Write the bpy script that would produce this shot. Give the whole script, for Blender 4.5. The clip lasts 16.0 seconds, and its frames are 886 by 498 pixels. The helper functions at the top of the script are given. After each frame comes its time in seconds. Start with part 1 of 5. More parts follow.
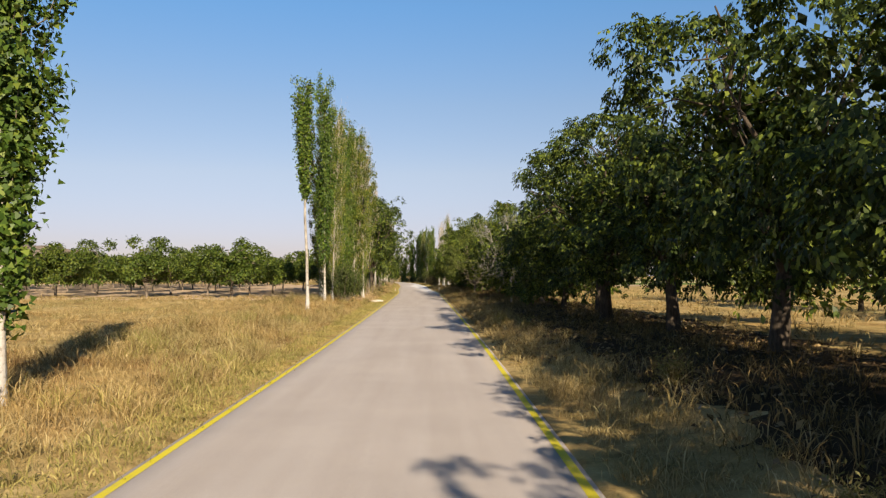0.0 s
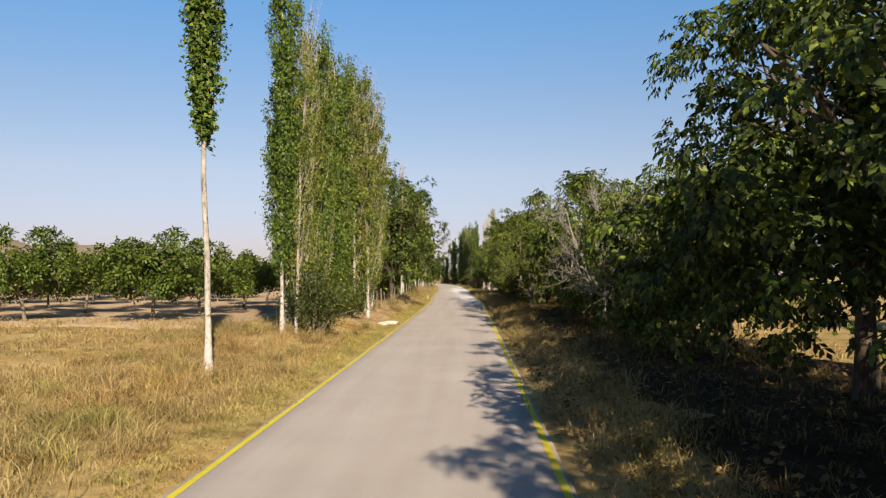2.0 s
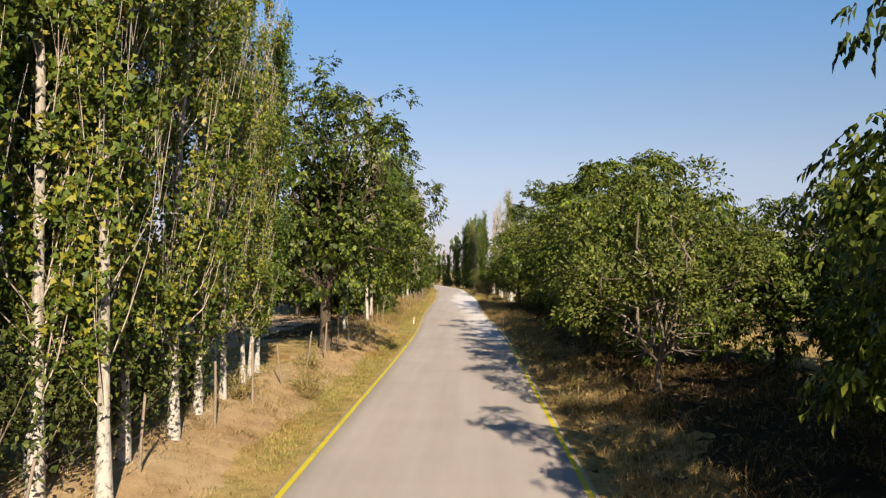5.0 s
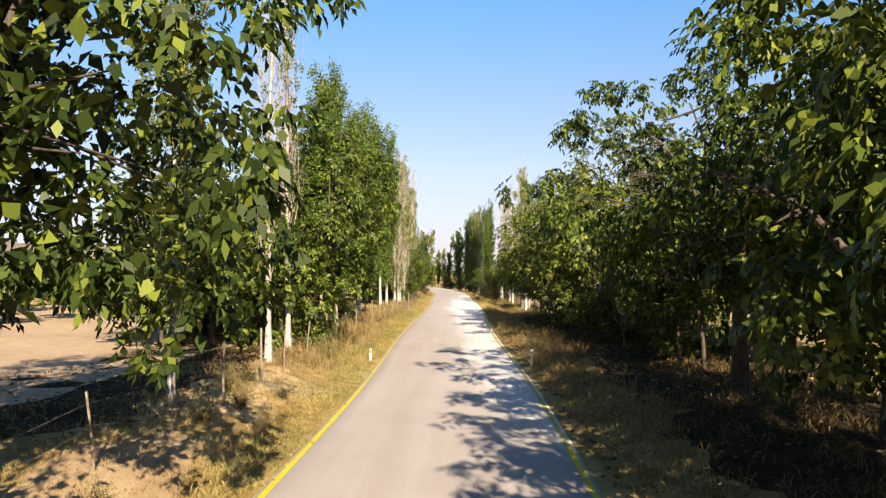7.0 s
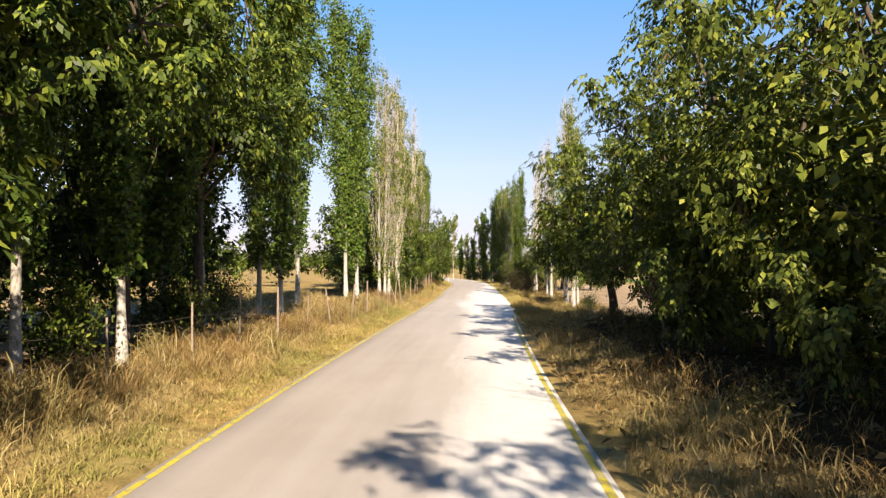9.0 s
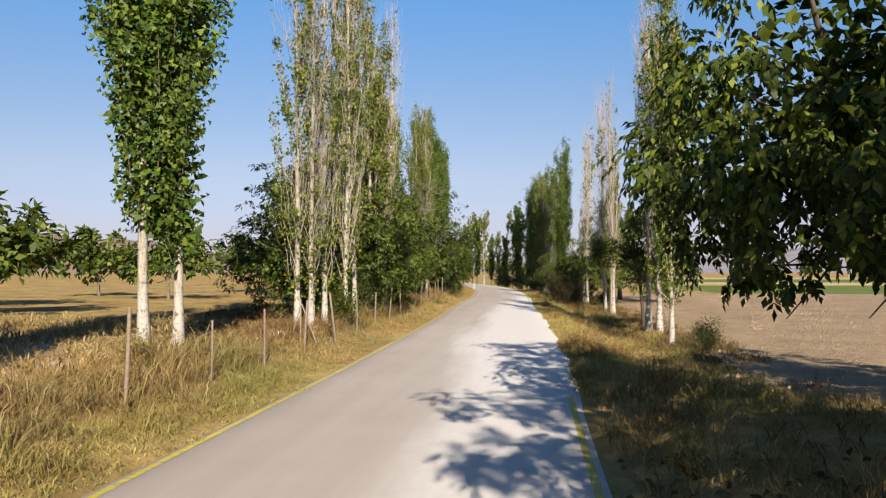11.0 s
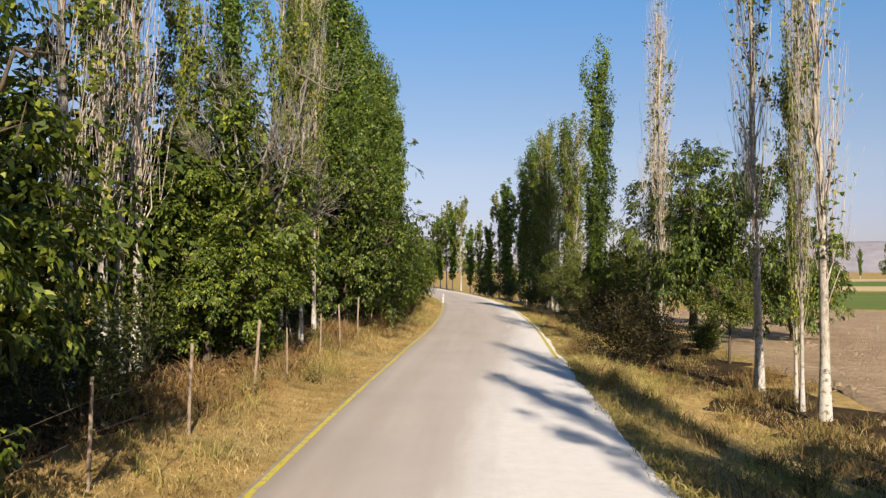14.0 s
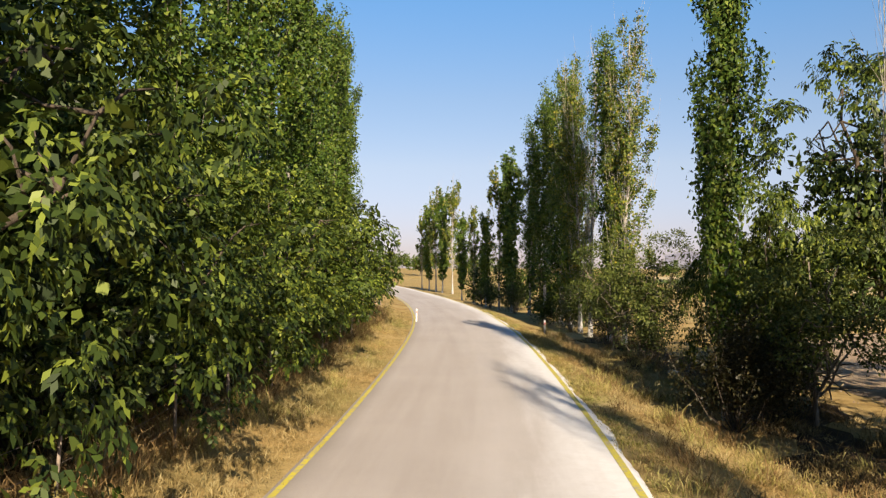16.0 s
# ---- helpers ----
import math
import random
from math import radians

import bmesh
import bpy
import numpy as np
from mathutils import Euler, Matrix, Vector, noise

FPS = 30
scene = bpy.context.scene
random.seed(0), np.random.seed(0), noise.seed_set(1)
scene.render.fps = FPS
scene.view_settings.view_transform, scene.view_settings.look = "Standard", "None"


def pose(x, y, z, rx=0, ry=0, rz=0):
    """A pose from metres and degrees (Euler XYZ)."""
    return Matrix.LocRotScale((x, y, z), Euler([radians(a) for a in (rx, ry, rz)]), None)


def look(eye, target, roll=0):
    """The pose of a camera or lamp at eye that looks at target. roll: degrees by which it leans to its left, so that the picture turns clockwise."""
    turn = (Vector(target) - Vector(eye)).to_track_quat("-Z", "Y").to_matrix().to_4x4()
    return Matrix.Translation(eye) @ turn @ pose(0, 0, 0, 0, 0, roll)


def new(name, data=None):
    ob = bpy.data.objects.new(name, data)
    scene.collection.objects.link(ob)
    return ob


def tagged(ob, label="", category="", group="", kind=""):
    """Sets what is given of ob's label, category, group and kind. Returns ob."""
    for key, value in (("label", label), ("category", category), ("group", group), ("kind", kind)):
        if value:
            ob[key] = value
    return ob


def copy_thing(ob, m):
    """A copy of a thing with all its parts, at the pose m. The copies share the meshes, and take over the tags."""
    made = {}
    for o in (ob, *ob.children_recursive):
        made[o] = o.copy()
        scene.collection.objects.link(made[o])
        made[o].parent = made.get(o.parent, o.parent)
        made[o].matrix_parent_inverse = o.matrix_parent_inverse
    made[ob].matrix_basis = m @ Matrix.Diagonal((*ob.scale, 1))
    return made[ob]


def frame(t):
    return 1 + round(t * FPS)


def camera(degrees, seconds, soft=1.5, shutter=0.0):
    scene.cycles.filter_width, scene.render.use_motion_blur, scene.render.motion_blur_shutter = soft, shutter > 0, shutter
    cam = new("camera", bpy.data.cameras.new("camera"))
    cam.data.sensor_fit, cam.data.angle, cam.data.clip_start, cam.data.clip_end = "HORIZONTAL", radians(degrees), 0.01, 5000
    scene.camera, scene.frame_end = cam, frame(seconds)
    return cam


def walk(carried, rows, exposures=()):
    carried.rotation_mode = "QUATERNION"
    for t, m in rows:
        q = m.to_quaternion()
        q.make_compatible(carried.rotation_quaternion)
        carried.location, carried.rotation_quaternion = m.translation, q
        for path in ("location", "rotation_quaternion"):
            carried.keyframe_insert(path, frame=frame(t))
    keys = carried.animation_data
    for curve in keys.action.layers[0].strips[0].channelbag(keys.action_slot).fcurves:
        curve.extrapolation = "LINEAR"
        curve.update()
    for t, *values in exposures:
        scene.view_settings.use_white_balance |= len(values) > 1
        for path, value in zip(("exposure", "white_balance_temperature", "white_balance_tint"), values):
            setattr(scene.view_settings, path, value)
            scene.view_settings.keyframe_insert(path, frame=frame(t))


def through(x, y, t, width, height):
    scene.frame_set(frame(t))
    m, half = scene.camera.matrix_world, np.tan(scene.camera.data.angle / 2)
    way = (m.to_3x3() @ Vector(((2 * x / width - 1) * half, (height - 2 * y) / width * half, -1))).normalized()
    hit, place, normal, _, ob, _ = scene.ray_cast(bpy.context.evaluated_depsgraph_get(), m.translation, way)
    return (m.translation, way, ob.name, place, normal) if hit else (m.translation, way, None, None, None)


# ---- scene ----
# ---- camera: a drone-like glide along a narrow country road ----
ROWS = [
    (0, 0.00, 0.00, 2.17, 1.80, 0.00),
    (0.5, 0.11, 5.56, 2.33, 1.78, 0.04),
    (1, 0.24, 11.15, 2.49, 1.77, 0.07),
    (1.5, 0.30, 16.80, 2.62, 1.76, 0.19),
    (1.7, 0.25, 19.08, 2.66, 1.75, 0.30),
    (1.8, 0.22, 20.22, 2.68, 1.75, 2.55),
    (2, 0.15, 22.52, 2.71, 1.74, 3.14),
    (2.5, -0.12, 28.30, 2.79, 1.73, 3.16),
    (3, -0.37, 34.10, 2.92, 1.73, 3.22),
    (3.5, -0.70, 39.90, 3.10, 1.67, 3.19),
    (4, -0.99, 45.76, 3.27, 1.62, 3.17),
    (4.5, -1.15, 51.68, 3.41, 1.60, 3.25),
    (5, -1.28, 57.66, 3.49, 1.54, 3.34),
    (5.5, -1.41, 63.68, 3.52, 1.66, 3.32),
    (6, -1.56, 69.74, 3.48, 1.66, 3.42),
    (6.5, -1.69, 75.83, 3.39, 1.66, 3.52),
    (7, -1.79, 81.95, 3.24, 1.66, 3.62),
    (7.5, -1.83, 88.10, 3.03, 1.58, 3.50),
    (8, -1.83, 94.28, 2.78, 1.46, 3.56),
    (8.5, -1.90, 100.49, 2.50, 1.32, 4.32),
    (9, -2.14, 106.72, 2.25, 1.24, 5.62),
    (9.5, -2.37, 112.94, 2.23, 1.32, 5.68),
    (10, -2.52, 119.13, 2.20, 1.42, 5.80),
    (10.5, -2.65, 125.26, 2.17, 1.50, 6.95),
    (11, -2.84, 131.34, 2.16, 1.56, 8.20),
    (11.5, -3.12, 137.35, 2.20, 1.54, 9.40),
    (12, -3.68, 143.29, 2.27, 1.52, 9.70),
    (12.5, -4.39, 149.17, 2.33, 1.54, 9.70),
    (13, -4.98, 154.97, 2.41, 1.54, 8.62),
    (13.5, -5.32, 160.74, 2.51, 1.57, 6.92),
    (14, -5.67, 166.52, 2.62, 1.53, 6.82),
    (14.5, -6.06, 172.32, 2.71, 1.47, 6.78),
    (15, -6.40, 178.14, 2.80, 1.45, 6.79),
    (15.5, -6.79, 184.01, 2.88, 1.38, 6.71),
    (16, -7.07, 189.89, 2.99, 1.29, 6.68),
]
cam = camera(56.0, 16.0, soft=1.3, shutter=0.0)
walk(cam, [(t, pose(x, y, z, 90 + pitch, 0, yaw)) for t, x, y, z, pitch, yaw in ROWS],
     exposures=[(0.0, 0.95, 7050, 12), (5.2, 1.0, 7000, 12), (7.4, 1.45, 7050, 13), (9.7, 1.36, 6900, 13), (11.8, 0.74, 6550, 12), (16.0, 1.1, 7000, 12)])

# ---- daylight: clear sky, sun behind the camera and a little to its right ----
SUN_UP, SUN_SIDE = 27.0, 17.0
to_sun = Vector((math.sin(radians(SUN_SIDE)) * math.cos(radians(SUN_UP)),
                 -math.cos(radians(SUN_SIDE)) * math.cos(radians(SUN_UP)), math.sin(radians(SUN_UP))))
world = bpy.data.worlds.new("clear_sky")
scene.world = world
world.use_nodes = True
wn = world.node_tree
sky = wn.nodes.new("ShaderNodeTexSky")
sky.sky_type = "NISHITA"
sky.sun_disc = False
sky.sun_elevation = radians(SUN_UP)
sky.sun_rotation = math.atan2(to_sun.x, to_sun.y)
sky.altitude = 900
sky.air_density, sky.dust_density, sky.ozone_density = 1.0, 0.5, 1.8
wn.nodes["Background"].inputs["Strength"].default_value = 0.07
# dusty haze low over the land, the same all round
up = wn.nodes.new("ShaderNodeSeparateXYZ")
wn.links.new(wn.nodes.new("ShaderNodeTexCoord").outputs["Generated"], up.inputs[0])
haze = wn.nodes.new("ShaderNodeValToRGB")
HAZE = ((0.0, 0.46, 0.42, 0.60), (0.05, 0.60, 0.53, 0.68), (0.12, 0.79, 0.69, 0.73), (0.20, 0.76, 0.78, 0.84), (0.31, 0.60, 0.91, 1.10), (0.6, 0.48, 0.68, 0.82))
while len(haze.color_ramp.elements) < len(HAZE):
    haze.color_ramp.elements.new(0.5)
for stop, (z, red, green, blue) in zip(haze.color_ramp.elements, HAZE):
    stop.position, stop.color = z, (red, green, blue, 1)
wn.links.new(up.outputs[2], haze.inputs["Fac"])
tint = wn.nodes.new("ShaderNodeMix")
tint.data_type, tint.blend_type = "RGBA", "MULTIPLY"
tint.inputs["Factor"].default_value = 1.0
wn.links.new(sky.outputs[0], tint.inputs["A"])
wn.links.new(haze.outputs[0], tint.inputs["B"])
wn.links.new(tint.outputs["Result"], wn.nodes["Background"].inputs["Color"])
sun_data = bpy.data.lights.new("sun", "SUN")
sun_data.energy, sun_data.angle, sun_data.color = 5.0, radians(0.55), (1.0, 0.88, 0.70)
sun = new("sun", sun_data)
sun.matrix_world = look(to_sun * 200, (0, 0, 0))


# ---- materials ----
def mat(name, rough=0.8, spec=0.2):
    m = bpy.data.materials.new(name)
    m.use_nodes = True
    b = m.node_tree.nodes["Principled BSDF"]
    b.inputs["Roughness"].default_value = rough
    b.inputs["Specular IOR Level"].default_value = spec
    return m, m.node_tree.nodes, m.node_tree.links, b


def rgb(c):
    return (c[0], c[1], c[2], 1.0)


def noise_tex(n, l, scale, detail=4.0, rough=0.6, vec=None, dist=0.0):
    t = n.new("ShaderNodeTexNoise")
    t.inputs["Scale"].default_value = scale
    t.inputs["Detail"].default_value = detail
    t.inputs["Roughness"].default_value = rough
    t.inputs["Distortion"].default_value = dist
    if vec is not None:
        l.new(vec, t.inputs["Vector"])
    return t.outputs["Fac"]


def ramp(n, l, fac, stops):
    r = n.new("ShaderNodeValToRGB")
    e = r.color_ramp.elements
    while len(e) < len(stops):
        e.new(0.5)
    for k, (p, c) in zip(e, stops):
        k.position, k.color = p, rgb(c)
    l.new(fac, r.inputs["Fac"])
    return r.outputs["Color"]


def grey(v):
    return (v, v, v)


def blend(n, l, fac, a, b, mode="MIX"):
    m = n.new("ShaderNodeMix")
    m.data_type, m.blend_type = "RGBA", mode
    for s, v in ((m.inputs["Factor"], fac), (m.inputs["A"], a), (m.inputs["B"], b)):
        if isinstance(v, (int, float)):
            s.default_value = v
        elif isinstance(v, tuple):
            s.default_value = rgb(v)
        else:
            l.new(v, s)
    return m.outputs["Result"]


def calc(n, l, op, a, b=0.0):
    m = n.new("ShaderNodeMath")
    m.operation = op
    for s, v in zip(m.inputs, (a, b)):
        if isinstance(v, (int, float)):
            s.default_value = v
        else:
            l.new(v, s)
    return m.outputs[0]


def bump(n, l, b, height, strength, distance):
    k = n.new("ShaderNodeBump")
    k.inputs["Strength"].default_value, k.inputs["Distance"].default_value = strength, distance
    l.new(height, k.inputs["Height"])
    l.new(k.outputs[0], b.inputs["Normal"])


def where(n, which="Object"):
    return n.new("ShaderNodeTexCoord").outputs[which]


def leaf_mat(name, dark, light, tint, through=0.14, rough=0.5, spec=0.22):
    """Leaves: every leaf its own shade, some light passing through."""
    m, n, l, b = mat(name, rough, spec)
    rnd = n.new("ShaderNodeNewGeometry").outputs["Random Per Island"]
    c = ramp(n, l, rnd, [(0.0, dark), (0.66, light), (0.93, tint), (1.0, tint)])
    big = noise_tex(n, l, 0.8, 2.0, vec=where(n))
    c = blend(n, l, 0.55, c, ramp(n, l, big, [(0.3, grey(0.55)), (0.7, grey(1.15))]), "MULTIPLY")
    own = n.new("ShaderNodeObjectInfo").outputs["Random"]
    c = blend(n, l, 0.35, c, ramp(n, l, own, [(0.0, (0.75, 0.85, 0.8)), (1.0, (1.2, 1.1, 0.9))]), "MULTIPLY")
    l.new(c, b.inputs["Base Color"])
    tr = n.new("ShaderNodeBsdfTranslucent")
    l.new(blend(n, l, 1.0, c, (1.2, 1.25, 0.4), "MULTIPLY"), tr.inputs["Color"])
    mix = n.new("ShaderNodeMixShader")
    mix.inputs[0].default_value = through
    l.new(b.outputs[0], mix.inputs[1])
    l.new(tr.outputs[0], mix.inputs[2])
    l.new(mix.outputs[0], n["Material Output"].inputs["Surface"])
    return m


LEAF_POPLAR = leaf_mat("poplar_leaves", (0.03, 0.062, 0.01), (0.075, 0.125, 0.018), (0.15, 0.19, 0.03))
LEAF_POPLAR_DRY = leaf_mat("yellowing_poplar_leaves", (0.04, 0.07, 0.012), (0.11, 0.15, 0.025), (0.26, 0.235, 0.035))
LEAF_WALNUT = leaf_mat("walnut_leaves", (0.024, 0.042, 0.007), (0.068, 0.1, 0.015), (0.18, 0.21, 0.032))
LEAF_OLIVE = leaf_mat("olive_walnut_leaves", (0.034, 0.05, 0.009), (0.095, 0.125, 0.02), (0.2, 0.22, 0.04))
# dark walnut green, also used as painted shade; bright tint imitates sunlit leaves
LEAF_DARK = leaf_mat("dark_walnut_leaves", (0.015, 0.028, 0.007), (0.044, 0.069, 0.013), (0.15, 0.19, 0.03))
LEAF_FINE = leaf_mat("fine_leaves", (0.05, 0.07, 0.015), (0.09, 0.115, 0.026), (0.15, 0.16, 0.04))
LEAF_ORCHARD = leaf_mat("orchard_leaves", (0.035, 0.06, 0.01), (0.075, 0.11, 0.018), (0.14, 0.17, 0.03))
# brown withered leaves, darkened further to stand in for tree shade
LEAF_BROWN = leaf_mat("withered_bush_leaves_shaded", (0.012, 0.013, 0.005), (0.03, 0.028, 0.011), (0.075, 0.062, 0.024))
LEAF_BUSH = leaf_mat("bush_leaves", (0.03, 0.045, 0.012), (0.06, 0.08, 0.02), (0.11, 0.13, 0.034))


def bark_mat(name, a, b_, crack, white=False):
    m, n, l, b = mat(name, 0.9, 0.1)
    o = where(n)
    mp = n.new("ShaderNodeMapping")
    mp.inputs["Scale"].default_value = (1, 1, 0.25)
    l.new(o, mp.inputs["Vector"])
    f = noise_tex(n, l, 14, 6, 0.7, mp.outputs[0])
    c = ramp(n, l, f, [(0.3, crack), (0.48, a), (0.7, b_)])
    c = blend(n, l, 0.5, c, ramp(n, l, noise_tex(n, l, 2.2, 3, vec=o), [(0.3, grey(0.6)), (0.7, grey(1.2))]), "MULTIPLY")
    if white:
        blot = ramp(n, l, noise_tex(n, l, 4.5, 4, 0.7, o), [(0.36, grey(0.0)), (0.46, grey(1.0))])
        c = blend(n, l, blot, (0.12, 0.10, 0.08), c)
        sep = n.new("ShaderNodeSeparateXYZ")
        l.new(o, sep.inputs[0])
        edge = calc(n, l, "ADD", sep.outputs[2], calc(n, l, "MULTIPLY", noise_tex(n, l, 5, 3, vec=o), 0.9))
        up = ramp(n, l, calc(n, l, "DIVIDE", edge, 2.6), [(0.62, grey(1)), (0.8, grey(0))])
        chips = ramp(n, l, noise_tex(n, l, 9, 5, 0.7, o), [(0.40, grey(0)), (0.52, grey(1))])
        c = blend(n, l, blend(n, l, 1.0, up, chips, "MULTIPLY"), c, (0.40, 0.385, 0.36))
    l.new(c, b.inputs["Base Color"])
    bump(n, l, b, f, 0.5, 0.03)
    return m


BARK_POPLAR = bark_mat("pale_poplar_bark", (0.31, 0.285, 0.245), (0.47, 0.44, 0.39), (0.11, 0.09, 0.07), True)
BARK_DEAD = bark_mat("bare_dry_twigs", (0.38, 0.33, 0.28), (0.55, 0.49, 0.42), (0.22, 0.18, 0.14))
BARK_DARK = bark_mat("dark_rough_bark", (0.075, 0.06, 0.045), (0.13, 0.10, 0.075), (0.03, 0.024, 0.018))
BARK_ASH = bark_mat("ash_grey_dry_bark", (0.20, 0.185, 0.165), (0.31, 0.29, 0.26), (0.10, 0.09, 0.08))
BARK_GREY = bark_mat("grey_bark", (0.17, 0.14, 0.11), (0.26, 0.22, 0.17), (0.07, 0.055, 0.04))


def road_mat():
    """Worn pale asphalt; crushed pale stone dust spread over the further stretch's right half."""
    m, n, l, b = mat("worn_asphalt", 0.85, 0.25)
    uv = n.new("ShaderNodeUVMap")
    uv.uv_map = "road"
    sep = n.new("ShaderNodeSeparateXYZ")
    l.new(uv.outputs[0], sep.inputs[0])
    o = where(n)
    stretch = n.new("ShaderNodeMapping")
    stretch.inputs["Scale"].default_value = (1.6, 0.07, 1)
    l.new(uv.outputs[0], stretch.inputs["Vector"])
    tracks = noise_tex(n, l, 1.0, 4, 0.55, stretch.outputs[0])
    c = ramp(n, l, tracks, [(0.3, (0.375, 0.332, 0.302)), (0.5, (0.405, 0.362, 0.335)), (0.72, (0.435, 0.395, 0.37))])
    c = blend(n, l, 0.6, c, ramp(n, l, noise_tex(n, l, 0.35, 5, 0.6, o), [(0.3, grey(0.88)), (0.7, grey(1.08))]), "MULTIPLY")
    c = blend(n, l, 0.5, c, ramp(n, l, noise_tex(n, l, 120, 3, 0.7, o), [(0.25, grey(0.55)), (0.75, grey(1.3))]), "MULTIPLY")
    # dust lies right of a line that wanders along the road
    dv = n.new("ShaderNodeUVMap")
    dv.uv_map = "dust"
    over = n.new("ShaderNodeSeparateXYZ")
    l.new(dv.outputs[0], over.inputs[0])
    drift = n.new("ShaderNodeMapping")
    drift.inputs["Scale"].default_value = (0.9, 0.10, 1)
    l.new(uv.outputs[0], drift.inputs["Vector"])
    wob = calc(n, l, "MULTIPLY", calc(n, l, "SUBTRACT", noise_tex(n, l, 1.0, 6, 0.62, drift.outputs[0]), 0.5), 2.2)
    amount = calc(n, l, "ADD", calc(n, l, "ADD", over.outputs[0], wob), 0.35)
    dust = ramp(n, l, calc(n, l, "ADD", calc(n, l, "MULTIPLY", amount, 0.25), 0.5), [(0.14, grey(0)), (0.50, grey(0.16)), (0.61, grey(0.58)), (0.75, grey(0.95))])
    speck = ramp(n, l, noise_tex(n, l, 3.5, 6, 0.7, o), [(0.25, grey(0.72)), (0.6, grey(1.0))])
    dust = blend(n, l, 1.0, dust, speck, "MULTIPLY")
    c = blend(n, l, dust, c, (0.66, 0.65, 0.65))
    l.new(c, b.inputs["Base Color"])
    bump(n, l, b, noise_tex(n, l, 160, 3, 0.7, o), 0.25, 0.01)
    return m


def hue_drift(n, l):
    """Slow drift over the land: olive, gold and red-brown patches."""
    slow = ramp(n, l, noise_tex(n, l, 0.2, 5, 0.65, where(n)), [(0.30, (0.74, 0.86, 0.66)), (0.45, (1.0, 1.0, 0.95)), (0.56, (1.12, 1.06, 0.98)), (0.70, (0.86, 0.68, 0.54))])
    quick = ramp(n, l, noise_tex(n, l, 1.3, 5, 0.7, where(n)), [(0.32, (0.34, 0.27, 0.19)), (0.44, (0.85, 0.84, 0.74)), (0.58, (1.1, 1.07, 1.0)), (0.70, (0.72, 0.58, 0.44))])
    return blend(n, l, 0.85, slow, quick, "MULTIPLY")


def soil_mat(name, stops, fine=30.0, big=0.25, rough=0.95, relief=0.6, depth=0.05, speck=0.5, drift=False):
    m, n, l, b = mat(name, rough, 0.05)
    o = where(n)
    c = ramp(n, l, noise_tex(n, l, big, 6, 0.62, o), stops)
    f = noise_tex(n, l, fine, 5, 0.7, o)
    c = blend(n, l, speck, c, ramp(n, l, f, [(0.25, grey(0.45)), (0.75, grey(1.35))]), "MULTIPLY")
    c = blend(n, l, 0.5, c, ramp(n, l, noise_tex(n, l, 2.4, 4, 0.6, o), [(0.3, grey(0.7)), (0.7, grey(1.2))]), "MULTIPLY")
    if drift:
        c = blend(n, l, 0.8, c, hue_drift(n, l), "MULTIPLY")
    l.new(c, b.inputs["Base Color"])
    bump(n, l, b, f, relief, depth)
    return m


M_ROAD = road_mat()
M_GROUND = soil_mat("dry_grassland", [(0.3, (0.26, 0.19, 0.085)), (0.5, (0.37, 0.275, 0.125)), (0.7, (0.45, 0.355, 0.19))], 26, 0.3, drift=True)
M_ORCHARD = soil_mat("pale_tilled_soil", [(0.3, (0.40, 0.285, 0.185)), (0.55, (0.48, 0.36, 0.245)), (0.8, (0.50, 0.36, 0.19))], 12, 0.2)
M_PALE = soil_mat("pale_trampled_soil", [(0.3, (0.40, 0.31, 0.18)), (0.55, (0.49, 0.395, 0.255)), (0.8, (0.54, 0.45, 0.31))], 18, 0.5, drift=True)
M_RED = soil_mat("reddish_bare_soil", [(0.3, (0.34, 0.225, 0.125)), (0.55, (0.44, 0.315, 0.18)), (0.8, (0.49, 0.38, 0.23))], 22, 0.6)
M_PLOUGH = soil_mat("ploughed_soil", [(0.3, (0.33, 0.24, 0.155)), (0.55, (0.42, 0.315, 0.21)), (0.8, (0.48, 0.37, 0.255))], 5, 0.3, relief=1.0, depth=0.2)
M_GREEN = soil_mat("green_crop", [(0.3, (0.10, 0.15, 0.04)), (0.7, (0.16, 0.20, 0.06))], 8, 0.1)
M_STUBBLE = soil_mat("pale_stubble", [(0.3, (0.46, 0.36, 0.19)), (0.7, (0.55, 0.45, 0.27))], 3, 0.05)
M_HILL = soil_mat("dry_hillside", [(0.3, (0.21, 0.165, 0.125)), (0.7, (0.27, 0.215, 0.165))], 0.05, 0.006)
# distance haze is mixed into this hill colour as pale blue-grey
M_HILL_FAR = soil_mat("haze_tinted_hillside", [(0.3, (0.25, 0.24, 0.28)), (0.7, (0.29, 0.28, 0.32))], 0.02, 0.003)
# leaf litter, with the shade of the trees worked into its dark colour
M_SHADED_LITTER = soil_mat("leaf_litter_shade_tone", [(0.3, (0.05, 0.035, 0.02)), (0.6, (0.085, 0.06, 0.035)), (0.8, (0.14, 0.10, 0.055))], 16, 0.7, relief=1.0, depth=0.12, speck=0.8)
M_LIME = soil_mat("spilled_lime", [(0.3, (0.62, 0.59, 0.52)), (0.7, (0.76, 0.74, 0.68))], 25, 1.5)


def plain(name, c, rough=0.7, spec=0.2, vary=0.3, scale=8.0, metal=0.0):
    m, n, l, b = mat(name, rough, spec)
    b.inputs["Metallic"].default_value = metal
    o = where(n)
    k = blend(n, l, vary, c, ramp(n, l, noise_tex(n, l, scale, 5, 0.65, o), [(0.3, grey(0.4)), (0.7, grey(1.3))]), "MULTIPLY")
    l.new(k, b.inputs["Base Color"])
    return m


